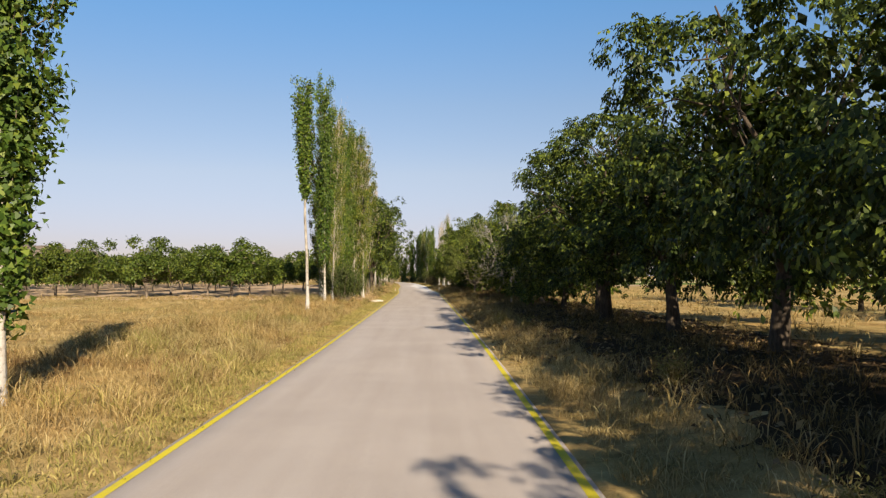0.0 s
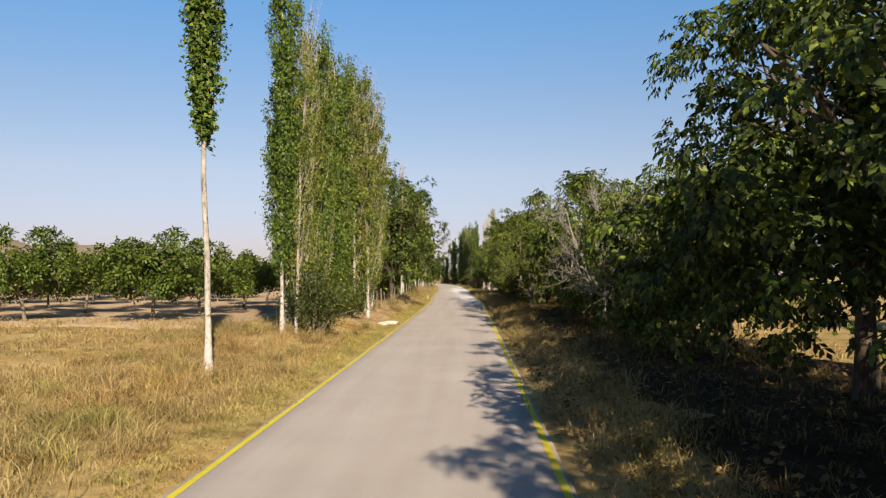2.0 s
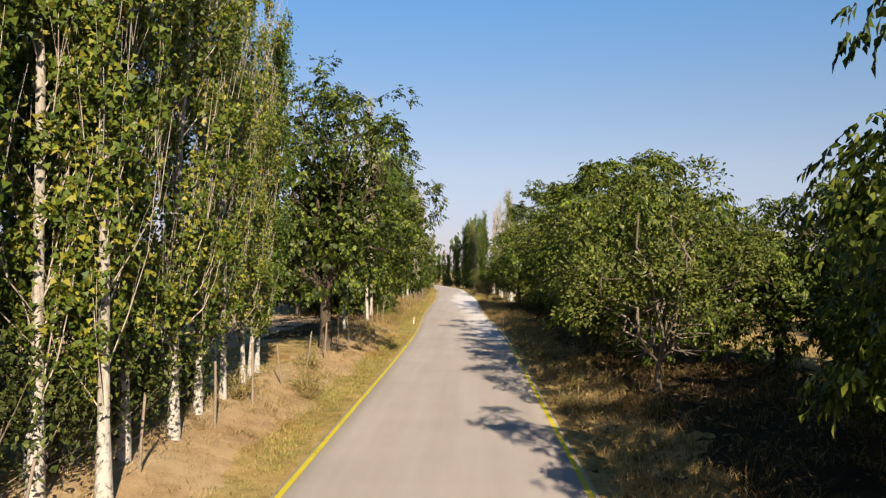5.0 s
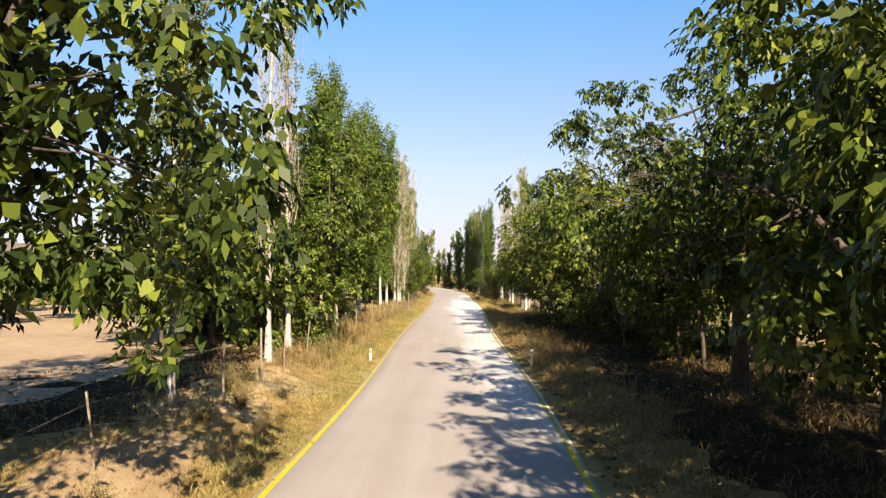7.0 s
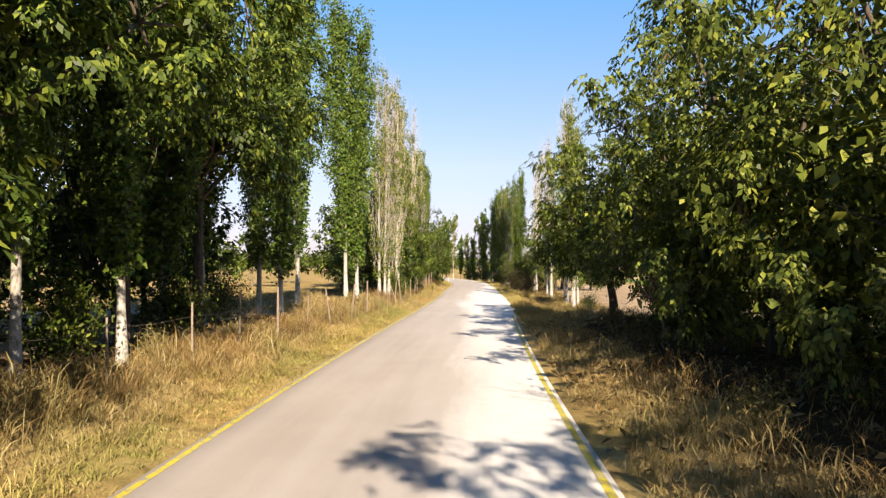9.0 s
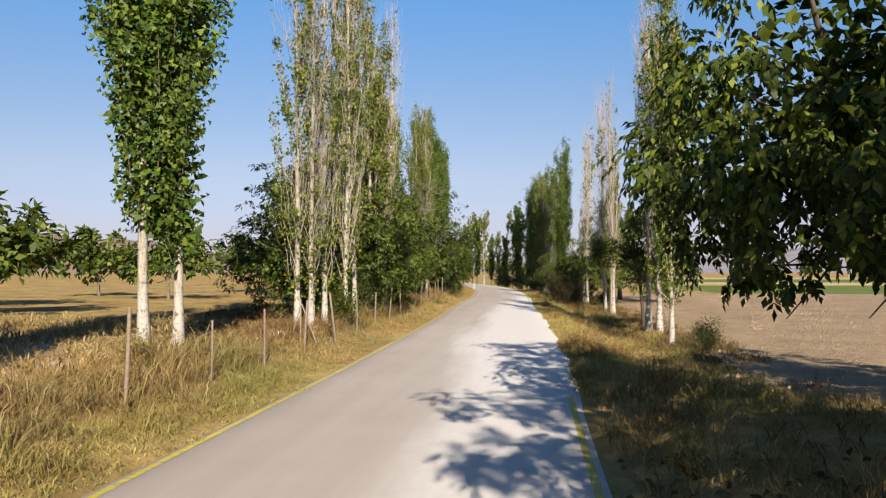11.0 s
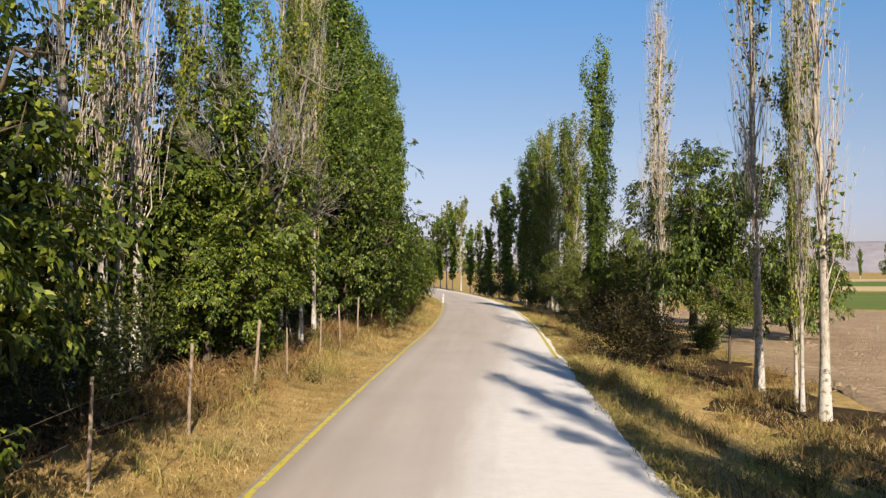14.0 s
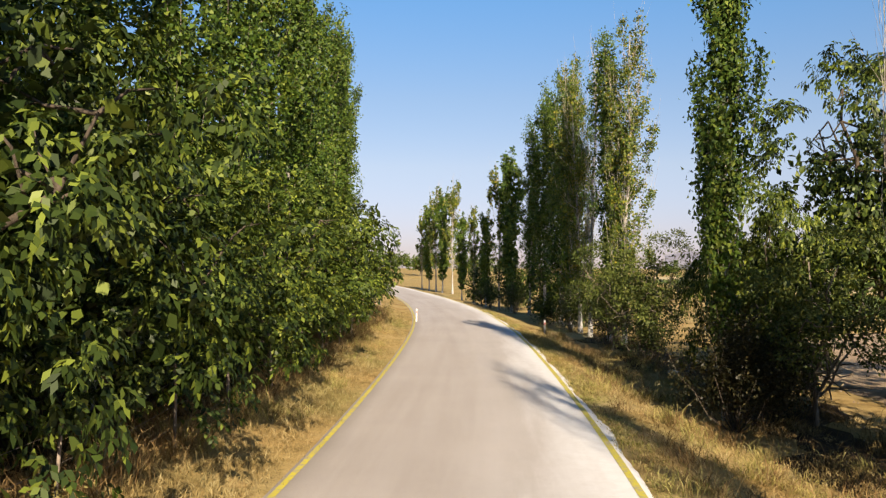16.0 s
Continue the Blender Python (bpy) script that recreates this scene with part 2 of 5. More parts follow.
def line_mat(name, bare):
    m, n, l, b = mat(name, 0.7, 0.3)
    o = where(n)
    wear = ramp(n, l, noise_tex(n, l, 7, 6, 0.75, o), [(0.30 + bare, grey(0.0)), (0.42 + bare * 1.5, grey(1.0 - bare * 2))])
    c = blend(n, l, wear, (0.32, 0.28, 0.23), (0.58, 0.49, 0.025))
    c = blend(n, l, 0.4, c, ramp(n, l, noise_tex(n, l, 0.6, 4, 0.6, o), [(0.3, grey(0.7)), (0.7, grey(1.15))]), "MULTIPLY")
    l.new(c, b.inputs["Base Color"])
    return m


M_LINE = line_mat("worn_yellow_paint", 0.0)
M_LINE_FADED = line_mat("faded_yellow_paint", 0.07)
M_POST = plain("weathered_wood", (0.24, 0.19, 0.15), 0.9, 0.1, 0.6, 20)
M_WIRE = plain("rusty_wire", (0.16, 0.13, 0.11), 0.6, 0.4, 0.3, 30)
M_WHITE = plain("dirty_white_plastic", (0.56, 0.54, 0.50), 0.5, 0.4, 0.25, 6)
M_RED_REFLECTOR = plain("red_reflector", (0.55, 0.03, 0.02), 0.35, 0.5, 0.1)


def straw_mat(name, a, b_, c_):
    m, n, l, b = mat(name, 0.75, 0.15)
    rnd = n.new("ShaderNodeNewGeometry").outputs["Random Per Island"]
    c = ramp(n, l, rnd, [(0.0, a), (0.5, b_), (1.0, c_)])
    c = blend(n, l, 0.6, c, ramp(n, l, noise_tex(n, l, 0.5, 4, 0.6, where(n)), [(0.3, grey(0.6)), (0.7, grey(1.2))]), "MULTIPLY")
    c = blend(n, l, 0.9, c, hue_drift(n, l), "MULTIPLY")
    l.new(c, b.inputs["Base Color"])
    tr = n.new("ShaderNodeBsdfTranslucent")
    l.new(c, tr.inputs["Color"])
    mix = n.new("ShaderNodeMixShader")
    mix.inputs[0].default_value = 0.3
    l.new(b.outputs[0], mix.inputs[1])
    l.new(tr.outputs[0], mix.inputs[2])
    l.new(mix.outputs[0], n["Material Output"].inputs["Surface"])
    return m


M_STRAW = straw_mat("dry_grass", (0.22, 0.165, 0.072), (0.34, 0.265, 0.125), (0.47, 0.395, 0.23))
M_VERGE = straw_mat("greenish_verge_grass", (0.20, 0.20, 0.06), (0.31, 0.275, 0.105), (0.43, 0.37, 0.17))
# dry weeds in darker browns than the open grass: shade put into the colour
M_SHADE_WEED = straw_mat("shade_darkened_weeds", (0.10, 0.075, 0.035), (0.18, 0.135, 0.06), (0.30, 0.225, 0.11))
M_WEED = leaf_mat("weed_leaves", (0.16, 0.15, 0.05), (0.26, 0.23, 0.085), (0.40, 0.32, 0.13), 0.3)

# ---- mesh helpers ----


def soup(name, verts, faces, material):
    """A mesh from arrays: verts (n, 3), faces (m, 3 or 4)."""
    me = bpy.data.meshes.new(name)
    verts, faces = np.asarray(verts, np.float32), np.asarray(faces, np.int32)
    me.vertices.add(len(verts))
    me.vertices.foreach_set("co", verts.ravel())
    me.loops.add(faces.size)
    me.loops.foreach_set("vertex_index", faces.ravel())
    me.polygons.add(len(faces))
    me.polygons.foreach_set("loop_start", np.arange(len(faces), dtype=np.int32) * faces.shape[1])
    me.materials.append(material)
    me.update(calc_edges=True)
    return me


def piece(name, me, parent=None, label=""):
    ob = new(name, me)
    ob.parent = parent
    if label:
        tagged(ob, label)
    return ob


class Tubes:
    """Collects tapered tubes into one mesh."""

    def __init__(self):
        self.v, self.f, self.n = [], [], 0

    def add(self, pts, radii, sides=5):
        pts = np.asarray(pts, float)
        k = len(pts)
        d = np.gradient(pts, axis=0)
        d /= np.linalg.norm(d, axis=1)[:, None] + 1e-9
        ref = np.array([1.0, 0.1, 0.0]) if abs(d[0, 2]) > 0.5 else np.array([0.0, 0.1, 1.0])
        a = np.cross(d, ref)
        a /= np.linalg.norm(a, axis=1)[:, None] + 1e-9
        b = np.cross(d, a)
        th = np.arange(sides) * 2 * np.pi / sides
        ring = a[:, None] * np.cos(th)[None, :, None] + b[:, None] * np.sin(th)[None, :, None]
        self.v.append((pts[:, None] + ring * np.asarray(radii, float)[:, None, None]).reshape(-1, 3))
        i, j = np.meshgrid(np.arange(k - 1), np.arange(sides), indexing="ij")
        p, q = i * sides + j, i * sides + (j + 1) % sides
        self.f.append(self.n + np.stack([p, q, q + sides, p + sides], -1).reshape(-1, 4))
        top = (k - 1) * sides
        self.f.append(self.n + np.array([[top, top + 1, top + min(2, sides - 1), top + sides - 1]]))
        self.n += k * sides

    def mesh(self, name, material, smooth=True):
        me = soup(name, np.concatenate(self.v), np.concatenate(self.f), material)
        if smooth:
            me.polygons.foreach_set("use_smooth", np.ones(len(me.polygons), bool))
        return me


def unit(v):
    return v / (np.linalg.norm(v, axis=-1, keepdims=True) + 1e-9)


def tri_leaves(at, size, r, facing):
    """Three-cornered leaves at the given places, turned roughly to face outwards."""
    n = len(at)
    d = unit(r.normal(size=(n, 3)) + [0, 0, -0.4])
    s = unit(np.cross(d, facing + r.normal(0, 0.55, (n, 3))))
    w = (size * r.uniform(0.7, 1.35, n))[:, None]
    v = np.stack([at + d * w * 0.55, at - d * w * 0.45 + s * w * 0.5, at - d * w * 0.45 - s * w * 0.5], 1)
    return v.reshape(-1, 3), np.arange(n * 3).reshape(-1, 3)


def long_leaves(at, d, length, width, r, facing=(0, 0, 1), loose=0.6):
    """Pointed leaves folded along the middle: base, side, tip, side."""
    n = len(at)
    s = unit(np.cross(d, r.normal(size=(n, 3)) * loose + facing))
    up = np.cross(s, d)
    L = (length * r.uniform(0.7, 1.25, n))[:, None]
    wd = (width * r.uniform(0.8, 1.2, n))[:, None]
    mid = at + d * L * 0.5
    v = np.stack([at, mid + s * wd * 0.5 + up * wd * 0.16, at + d * L - up * L * 0.1, mid - s * wd * 0.5 + up * wd * 0.16], 1)
    return v.reshape(-1, 3), np.arange(n * 4).reshape(-1, 4)


def poplar(height, crown_from, leaves, bare=0.0, spread=1.0, seed=1, material=None, size=0.1, label="", twigs=70):
    """A columnar poplar: straight pale trunk, steep branches, many small leaves. bare: how much of it has lost its leaves."""
    r = np.random.default_rng(seed)
    root = new("poplar_tree")
    rad = 0.0044 * height + 0.022
    zs = np.linspace(0, height * 0.96, 12)
    sway = np.cumsum(r.normal(0, 0.035, (12, 2)), axis=0) * (zs / height)[:, None] * 2.2
    trunk = np.c_[sway, zs]
    t = Tubes()
    t.add(trunk, rad * (1 - zs / height) ** 0.75 + 0.012 + 0.05 * np.exp(-zs * 4), 9)
    piece("trunk", t.mesh("poplar_trunk", BARK_POPLAR), root)
    tw = Tubes()
    spots, weight = [], []
    for i in range(twigs):
        h = crown_from + (height - crown_from) * (i / twigs) ** 1.05 * 0.9
        f = (h - crown_from) / (height - crown_from)
        a = r.uniform(0, 2 * np.pi)
        out = spread * (0.35 + 0.75 * math.sin(math.pi * min(1.0, 0.15 + f * 0.85)) ** 0.8) * r.uniform(0.35, 1.1)
        ln = min(r.uniform(1.6, 3.8) * (1.15 - 0.55 * f), height - h + 0.3)
        base = np.array([np.interp(h, zs, trunk[:, 0]), np.interp(h, zs, trunk[:, 1]), h])
        k = np.linspace(0, 1, 5)
        bend = out * (1 - (1 - k) ** 2.2)
        pts = base + np.c_[np.cos(a) * bend, np.sin(a) * bend, ln * k]
        pts[1:] += r.normal(0, 0.05, (4, 3))
        if bare > 0.25 or i % 2 == 0:
            tw.add(pts[[0, 1, 2, 4]], np.linspace(0.017, 0.003, 4) * (1.2 - 0.5 * f), 3)
        if bare > 0.25:
            for _ in range(3):
                q = pts[r.integers(1, 4)]
                e = q + np.array([np.cos(a) * r.uniform(0, 0.3), np.sin(a) * r.uniform(0, 0.3), r.uniform(0.7, 1.8)]) + r.normal(0, 0.12, 3)
                tw.add([q, (q + e) / 2 + r.normal(0, 0.04, 3), e], [0.005, 0.0035, 0.002], 3)
        gone = r.uniform() < bare * (0.85 if 0.2 < bare < 0.8 else 1.0)
        spots.append(pts)
        weight.append((0.06 if gone else 1.0) * ln * (0.4 + out))
    piece("branchwork", tw.mesh("poplar_branches", BARK_DEAD if bare > 0.25 else BARK_GREY), root, "bare beige upright twigs" if bare > 0.5 else "")
    weight = np.array(weight) / np.sum(weight)
    who = r.choice(twigs, leaves, p=weight)
    spots = np.array(spots)
    # leaves sit in bunches along each branch
    many = 5 if bare > 0.25 else 9
    bunch = r.uniform(0.08, 1.0, (twigs, many))
    u = np.clip(bunch[who, r.integers(0, many, leaves)] + r.normal(0, 0.035, leaves), 0, 1.06) * 4
    lo = np.clip(u.astype(int), 0, 3)
    at = spots[who, lo] + (spots[who, lo + 1] - spots[who, lo]) * (u - lo)[:, None]
    at += r.normal(0, 1, (leaves, 3)) * np.array([0.13, 0.13, 0.16]) * spread ** 0.5 * (0.85 if bare > 0.25 else 1.0)
    axis = np.c_[np.interp(at[:, 2], zs, trunk[:, 0]), np.interp(at[:, 2], zs, trunk[:, 1]), at[:, 2] - 0.25]
    v, f = tri_leaves(at, size, r, unit(at - axis))
    if bare < 0.3:
        # larger leaves close round the trunk
        k = leaves // 9
        h = r.uniform(crown_from + 0.5, height * 0.93, k)
        mid = np.c_[np.interp(h, zs, trunk[:, 0]), np.interp(h, zs, trunk[:, 1]), h]
        v2, f2 = tri_leaves(mid + np.clip(r.normal(0, 1, (k, 3)), -1.6, 1.6) * [0.24 * spread, 0.24 * spread, 0.2], size * 1.8, r, np.array([0, 0, 0.1]))
        v, f = np.concatenate([v, v2]), np.concatenate([f, f2 + len(v)])
    piece("crown", soup("poplar_crown", v, f, material or LEAF_POPLAR), root)
    return tagged(root, label or "tall slender green poplar with pale trunk beside the road", "poplar tree", "poplars along the road")


def within(p, height, spread, low, part=0.86):
    """Pull places that stick out back into a rounded crown."""
    p = np.array(p, float)
    mid = low + (height - low) * 0.42
    q = np.stack([p[..., 0] / spread, p[..., 1] / spread, (p[..., 2] - mid) / np.where(p[..., 2] > mid, height - mid, mid - low)], -1)
    n = (np.abs(q) ** 2.4).sum(-1) ** (1 / 2.4)
    k = np.where(n > part, part / (n + 1e-9), 1.0)[..., None]
    return np.concatenate([p[..., :2] * k, mid + (p[..., 2:] - mid) * k], -1)


def limbs_of(r, height, spread, count, fork_at, rad, subs=7):
    """Trunk and limbs of a broad tree: the tubes of each, and the ends of the finer branches."""
    trunk_h = fork_at * height
    lean = r.normal(0, 0.12, 2)
    trunk = np.array([[0, 0, -0.15], [lean[0] * 0.3, lean[1] * 0.3, trunk_h * 0.5], [lean[0], lean[1], trunk_h]])
    t = Tubes()
    t.add(trunk, [rad * 1.35, rad, rad * 0.85], 9)
    limbs, ends = [], []
    for i in range(count):
        a = 2 * np.pi * (i + r.uniform(-0.3, 0.3)) / count
        rise = r.uniform(0.35, 1.0)
        reach = spread * r.uniform(0.55, 0.95) * (1.15 - 0.5 * rise)
        top = np.array([np.cos(a) * reach, np.sin(a) * reach, trunk_h + (height - trunk_h) * rise * 0.85])
        k = np.linspace(0, 1, 6)[:, None]
        pts = trunk[2] * (1 - k) + top * k
        pts[:, 2] += np.sin(k[:, 0] * np.pi) * 0.35 * r.uniform(-0.3, 1)
        pts[1:] += r.normal(0, 0.12, (5, 3))
        pts[2:] = within(pts[2:], height, spread, 0.6)
        lt = Tubes()
        lt.add(pts, np.linspace(rad * 0.6, 0.02, 6), 6)
        for _ in range(subs):
            j = r.integers(1, 6)
            q = pts[j]
            e = q + unit(np.array([np.cos(a), np.sin(a), 0.2]) * 0.6 + r.normal(0, 0.8, 3)) * spread * r.uniform(0.2, 0.5)
            e = within(e, height, spread, 0.6)
            m = (q + e) / 2 + r.normal(0, 0.1, 3)
            lt.add([q, m, e], [0.03, 0.02, 0.008], 4)
            ends += [m, e]
        ends.append(pts[-1])
        limbs.append(lt)
    return t, limbs, np.array(ends)


def broad_tree(name, category, height, spread, compound, leaflets, length, width, seed, material, bark, label, group="", droop=0.5,
               skirt=1.2, limb_count=6, fork_at=0.28, rad=0.16, lobe=0.9, inner=1100, per=6, subs=7, spray=0.42, dense=3.4):
    """A broad-crowned tree: limbs and lobes of leaves hung from the finer branches."""
    r = np.random.default_rng(seed)
    root = new(name)
    t, limbs, ends = limbs_of(r, height, spread, limb_count, fork_at, rad, subs)
    piece("trunk", t.mesh("trunk", bark), root)
    for lt in limbs:
        piece("limb", lt.mesh("limb", bark), root)
    # clumps: set over a lumpy rounded crown, with gaps between them
    count = max(14, int(dense * spread * (height - skirt)))
    turn = np.arange(count) * 2.39996 + r.uniform(0, 6.28)
    lift = 1 - 2 * (np.arange(count) + 0.5) / count
    u = unit(np.c_[np.cos(turn) * np.sqrt(1 - lift**2), np.sin(turn) * np.sqrt(1 - lift**2), lift] + r.normal(0, 0.16, (count, 3)))
    u = u[(u[:, 2] > (-0.95 if skirt < 0.7 else -0.75)) & (r.uniform(0, 1, count) > 0.1)]
    count = len(u)
    swell = 1 + 0.12 * np.cos(u @ r.normal(0, 2.8, 3) + 1) + 0.1 * np.cos(u @ r.normal(0, 5.5, 3))
    q = u / ((np.abs(u) ** 2.4).sum(1) ** (1 / 2.4))[:, None]
    mid = skirt + (height - skirt) * 0.40
    rad_c = lobe * r.uniform(0.38, 1.0, count)
    deep = swell * r.uniform(0.82, 1.0, count) - 0.40 * rad_c / spread
    hold = q * np.c_[np.full(count, spread), np.full(count, spread), np.where(q[:, 2] > 0, height - mid, mid - skirt)] * deep[:, None]
    hold[:, 2] += mid
    face = unit(u * [1, 1, 0.7])
    # each clump: fans of leaves over its outer side
    m = max(1, compound // per)
    who = r.choice(count, m, p=rad_c**2 / np.sum(rad_c**2))
    out = unit(r.normal(size=(m, 3)) + face[who] * 0.75 + [0, 0, 0.5])
    hub = hold[who] + out * (rad_c[who] * r.uniform(0.2, 1.0, m) ** 0.5)[:, None] * [1, 1, 0.72]
    keep = hub[:, 2] > skirt * r.uniform(0.75, 1.15, m)
    hub, out = np.repeat(hub[keep], per, 0), np.repeat(out[keep], per, 0)
    n = len(hub)
    d = unit(out * 0.8 + r.normal(0, 0.75, (n, 3)))
    at = hub + d * 0.1 + r.normal(0, 0.07, (n, 3))
    axis = unit(d + [0, 0, -droop])
    turned = unit(out * 0.8 + [0, 0, 0.55])
    side = unit(np.cross(axis, turned + r.normal(0, 0.2, (n, 3))))
    vs, fs, c = [], [], 0
    for j in range(leaflets):
        if leaflets == 1:
            p, q = at, axis
        else:
            k = j // 2
            s = 0 if j == leaflets - 1 else (1 if j % 2 else -1)
            p = at + axis * (length * 0.55 * (k + 0.3))
            q = unit(axis * (0.6 if s else 1.0) + side * s * 0.75 + [0, 0, -0.35 * droop])
        v, f = long_leaves(p, q, length, width, r, turned, 0.3)
        vs.append(v)
        fs.append(f + c)
        c += len(v)
    # larger leaves deeper in: behind each clump, and through the middle
    back = np.repeat(np.arange(count), 7)
    core = np.array([0, 0, mid])
    who = r.integers(0, count, inner)
    p = np.concatenate([hold[back] - face[back] * (rad_c[back] * r.uniform(0.2, 0.9, len(back)))[:, None] + r.normal(0, 0.22 * lobe, (len(back), 3)),
                        core + (hold[who] - core) * r.uniform(0.1, 0.68, (inner, 1)) + r.normal(0, lobe * 0.2, (inner, 3))])
    p[:, 2] = np.clip(p[:, 2], skirt + 0.1, height)
    v, f = long_leaves(p, unit(r.normal(size=(len(p), 3)) + [0, 0, -0.3]), spray, spray * 0.62, r)
    vs.append(v)
    fs.append(f + c)
    piece("crown", soup("crown", np.concatenate(vs), np.concatenate(fs), material), root)
    return tagged(root, label, category, group)


def shrub(name, category, height, spread, n, length, width, seed, material, label, group="", stems_of=None):
    """A bush: many stems from the ground, leaves round them."""
    r = np.random.default_rng(seed)
    root = new(name)
    t = Tubes()
    pts_all = []
    stems = 22
    for i in range(stems):
        a = r.uniform(0, 2 * np.pi)
        o = spread * r.uniform(0.1, 1.0)
        h = height * r.uniform(0.55, 1.0) * (1.1 - 0.45 * o / spread)
        k = np.linspace(0, 1, 5)
        pts = np.c_[np.cos(a) * o * k ** 0.8, np.sin(a) * o * k ** 0.8, h * k - 0.05]
        pts[1:] += r.normal(0, 0.06, (4, 3))
        t.add(pts, np.linspace(0.02, 0.004, 5), 3)
        pts_all.append(pts)
    piece("stemwork", t.mesh("stems", stems_of or BARK_GREY), root)
    pts_all = np.array(pts_all)
    who, u = r.integers(0, stems, n), r.uniform(0.3, 1.02, n) ** 0.8 * 4
    u = np.clip(u, 0, 4)
    lo = np.clip(u.astype(int), 0, 3)
    at = pts_all[who, lo] + (pts_all[who, lo + 1] - pts_all[who, lo]) * (u - lo)[:, None] + r.normal(0, 0.16 * spread ** 0.5, (n, 3))
    at[:, 2] = np.abs(at[:, 2]) + 0.03
    v, f = long_leaves(at, unit(r.normal(size=(n, 3)) + [0, 0, 0.2]), length, width, r)
    piece("foliage", soup("foliage", v, f, material), root)
    return tagged(root, label, category, group)


# ---- plan: the road's centre line, x by y ----
LINE_Y = np.array([-90, -40, 8, 24, 42, 64, 78, 90, 105, 125, 140, 150, 160, 172, 183, 195, 204, 213, 222, 230, 240, 250, 270, 300, 340, 400], float)
LINE_X = np.array([-0.4, -0.7, -0.95, -1.15, -1.5, -2.0, -2.35, -2.65, -3.15, -4.3, -4.95, -5.3, -5.75, -6.4, -7.15, -7.85, -8.35, -9.05, -9.9, -10.8, -12.25, -14.0, -18.3, -26.0, -37.0, -54.0])
SLOPE = np.gradient(LINE_X, LINE_Y)


def cx(y):
    y = np.clip(np.asarray(y, float), LINE_Y[0], LINE_Y[-1] - 1e-6)
    i = np.clip(np.searchsorted(LINE_Y, y, side="right") - 1, 0, len(LINE_Y) - 2)
    h = LINE_Y[i + 1] - LINE_Y[i]
    u = (y - LINE_Y[i]) / h
    return ((2 * u**3 - 3 * u**2 + 1) * LINE_X[i] + (u**3 - 2 * u**2 + u) * h * SLOPE[i]
            + (-2 * u**3 + 3 * u**2) * LINE_X[i + 1] + (u**3 - u**2) * h * SLOPE[i + 1])


def smooth(a, b, v):
    u = np.clip((np.asarray(v, float) - a) / (b - a), 0, 1)
    return u * u * (3 - 2 * u)


def rough_ground(x, y):
    return (np.sin(x * 0.9 + np.sin(y * 0.35) * 2) * np.sin(y * 0.7 + x * 0.2) * 0.045
            + np.sin(x * 2.3 + y * 0.6) * np.sin(y * 1.9 - x * 0.8) * 0.025)


def gz(x, y):
    """The ground's height."""
    x, y = np.asarray(x, float), np.asarray(y, float)
    d = x - cx(y)
    left = smooth(2.9, 5.6, -d) * (0.12 + 0.38 * smooth(44, 54, y))
    right = smooth(2.9, 5.4, d) * (0.3 - 0.9 * smooth(138, 156, y))
    off = smooth(2.8, 4.5, np.abs(d))
    dip = -0.07 * smooth(143, 150, y) * (1 - smooth(2.95, 3.3, d)) * (d > 0)
    return left + right + dip - 0.012 + off * (rough_ground(x, y) * (1 - smooth(60, 120, np.abs(d))) + 0.03)


def put_at(x, y, turn=0.0, scale=1.0, tall=None, sink=0.04, lean=(0.0, 0.0)):
    s = Matrix.Diagonal((scale, scale, tall or scale, 1))
    return pose(x, y, float(gz(x, y)) - sink, lean[0], lean[1], turn) @ s


class Kind:
    """A thing built once, then copied to its other places."""

    def __init__(self, ob):
        self.ob, self.used = ob, False

    def place(self, m, label=""):
        if self.used:
            sx, sy, sz = self.ob.scale
            ob = copy_thing(self.ob, m @ Matrix.Diagonal((1 / sx, 1 / sy, 1 / sz, 1)))
        else:
            ob, self.used = self.ob, True
            ob.matrix_basis = m
        if label:
            tagged(ob, label)
        return ob


# ---- the ground ----
def strip(name, ds, ys, height, material, base=None):
    """A sheet along the road: columns at offsets ds from its middle, rows at ys."""
    ds, ys = np.asarray(ds, float), np.asarray(ys, float)
    X = cx(ys)[:, None] + ds[None]
    Y = np.repeat(ys[:, None], len(ds), 1)
    Z = height(X, Y)
    i, j = np.meshgrid(np.arange(len(ys) - 1), np.arange(len(ds) - 1), indexing="ij")
    p = i * len(ds) + j
    f = np.stack([p, p + 1, p + len(ds) + 1, p + len(ds)], -1).reshape(-1, 4)
    me = soup(name, np.stack([X, Y, Z], -1).reshape(-1, 3), f, material)
    me.polygons.foreach_set("use_smooth", np.ones(len(me.polygons), bool))
    return me


half = np.concatenate([[2.50, 2.62, 2.8, 3.1, 3.5, 3.9], np.arange(4.5, 16, 0.75), [17, 19, 22, 26, 32, 40, 55, 80, 130, 220, 400, 800, 1800, 4000]])
columns = np.concatenate([-half[::-1], [-1.5, 0, 1.5], half])
lines = np.concatenate([[-4000, -1500, -500, -200, -120], np.arange(-80, 300, 1.0), np.arange(300, 420, 5), [450, 500, 600, 800, 1200, 2000, 4000]])


def under(x, y):
    d = np.abs(x - cx(y))
    return np.where(d < 2.54, -0.07, gz(x, y))


ground = tagged(piece("ground", strip("ground", columns, lines, under, M_GROUND)), "dry tan grassland on both sides of the road", "ground", kind="structure")

# road slab with its own thickness
road_y = np.concatenate([np.arange(-90, 140, 1.0), np.arange(140, 250, 0.3), np.arange(250, 300, 1.0), np.arange(300, 398, 2.0)])
road_d = np.array([-2.60, -2.56, -2.0, -1.0, 0.0, 1.0, 2.0, 2.56, 2.60])


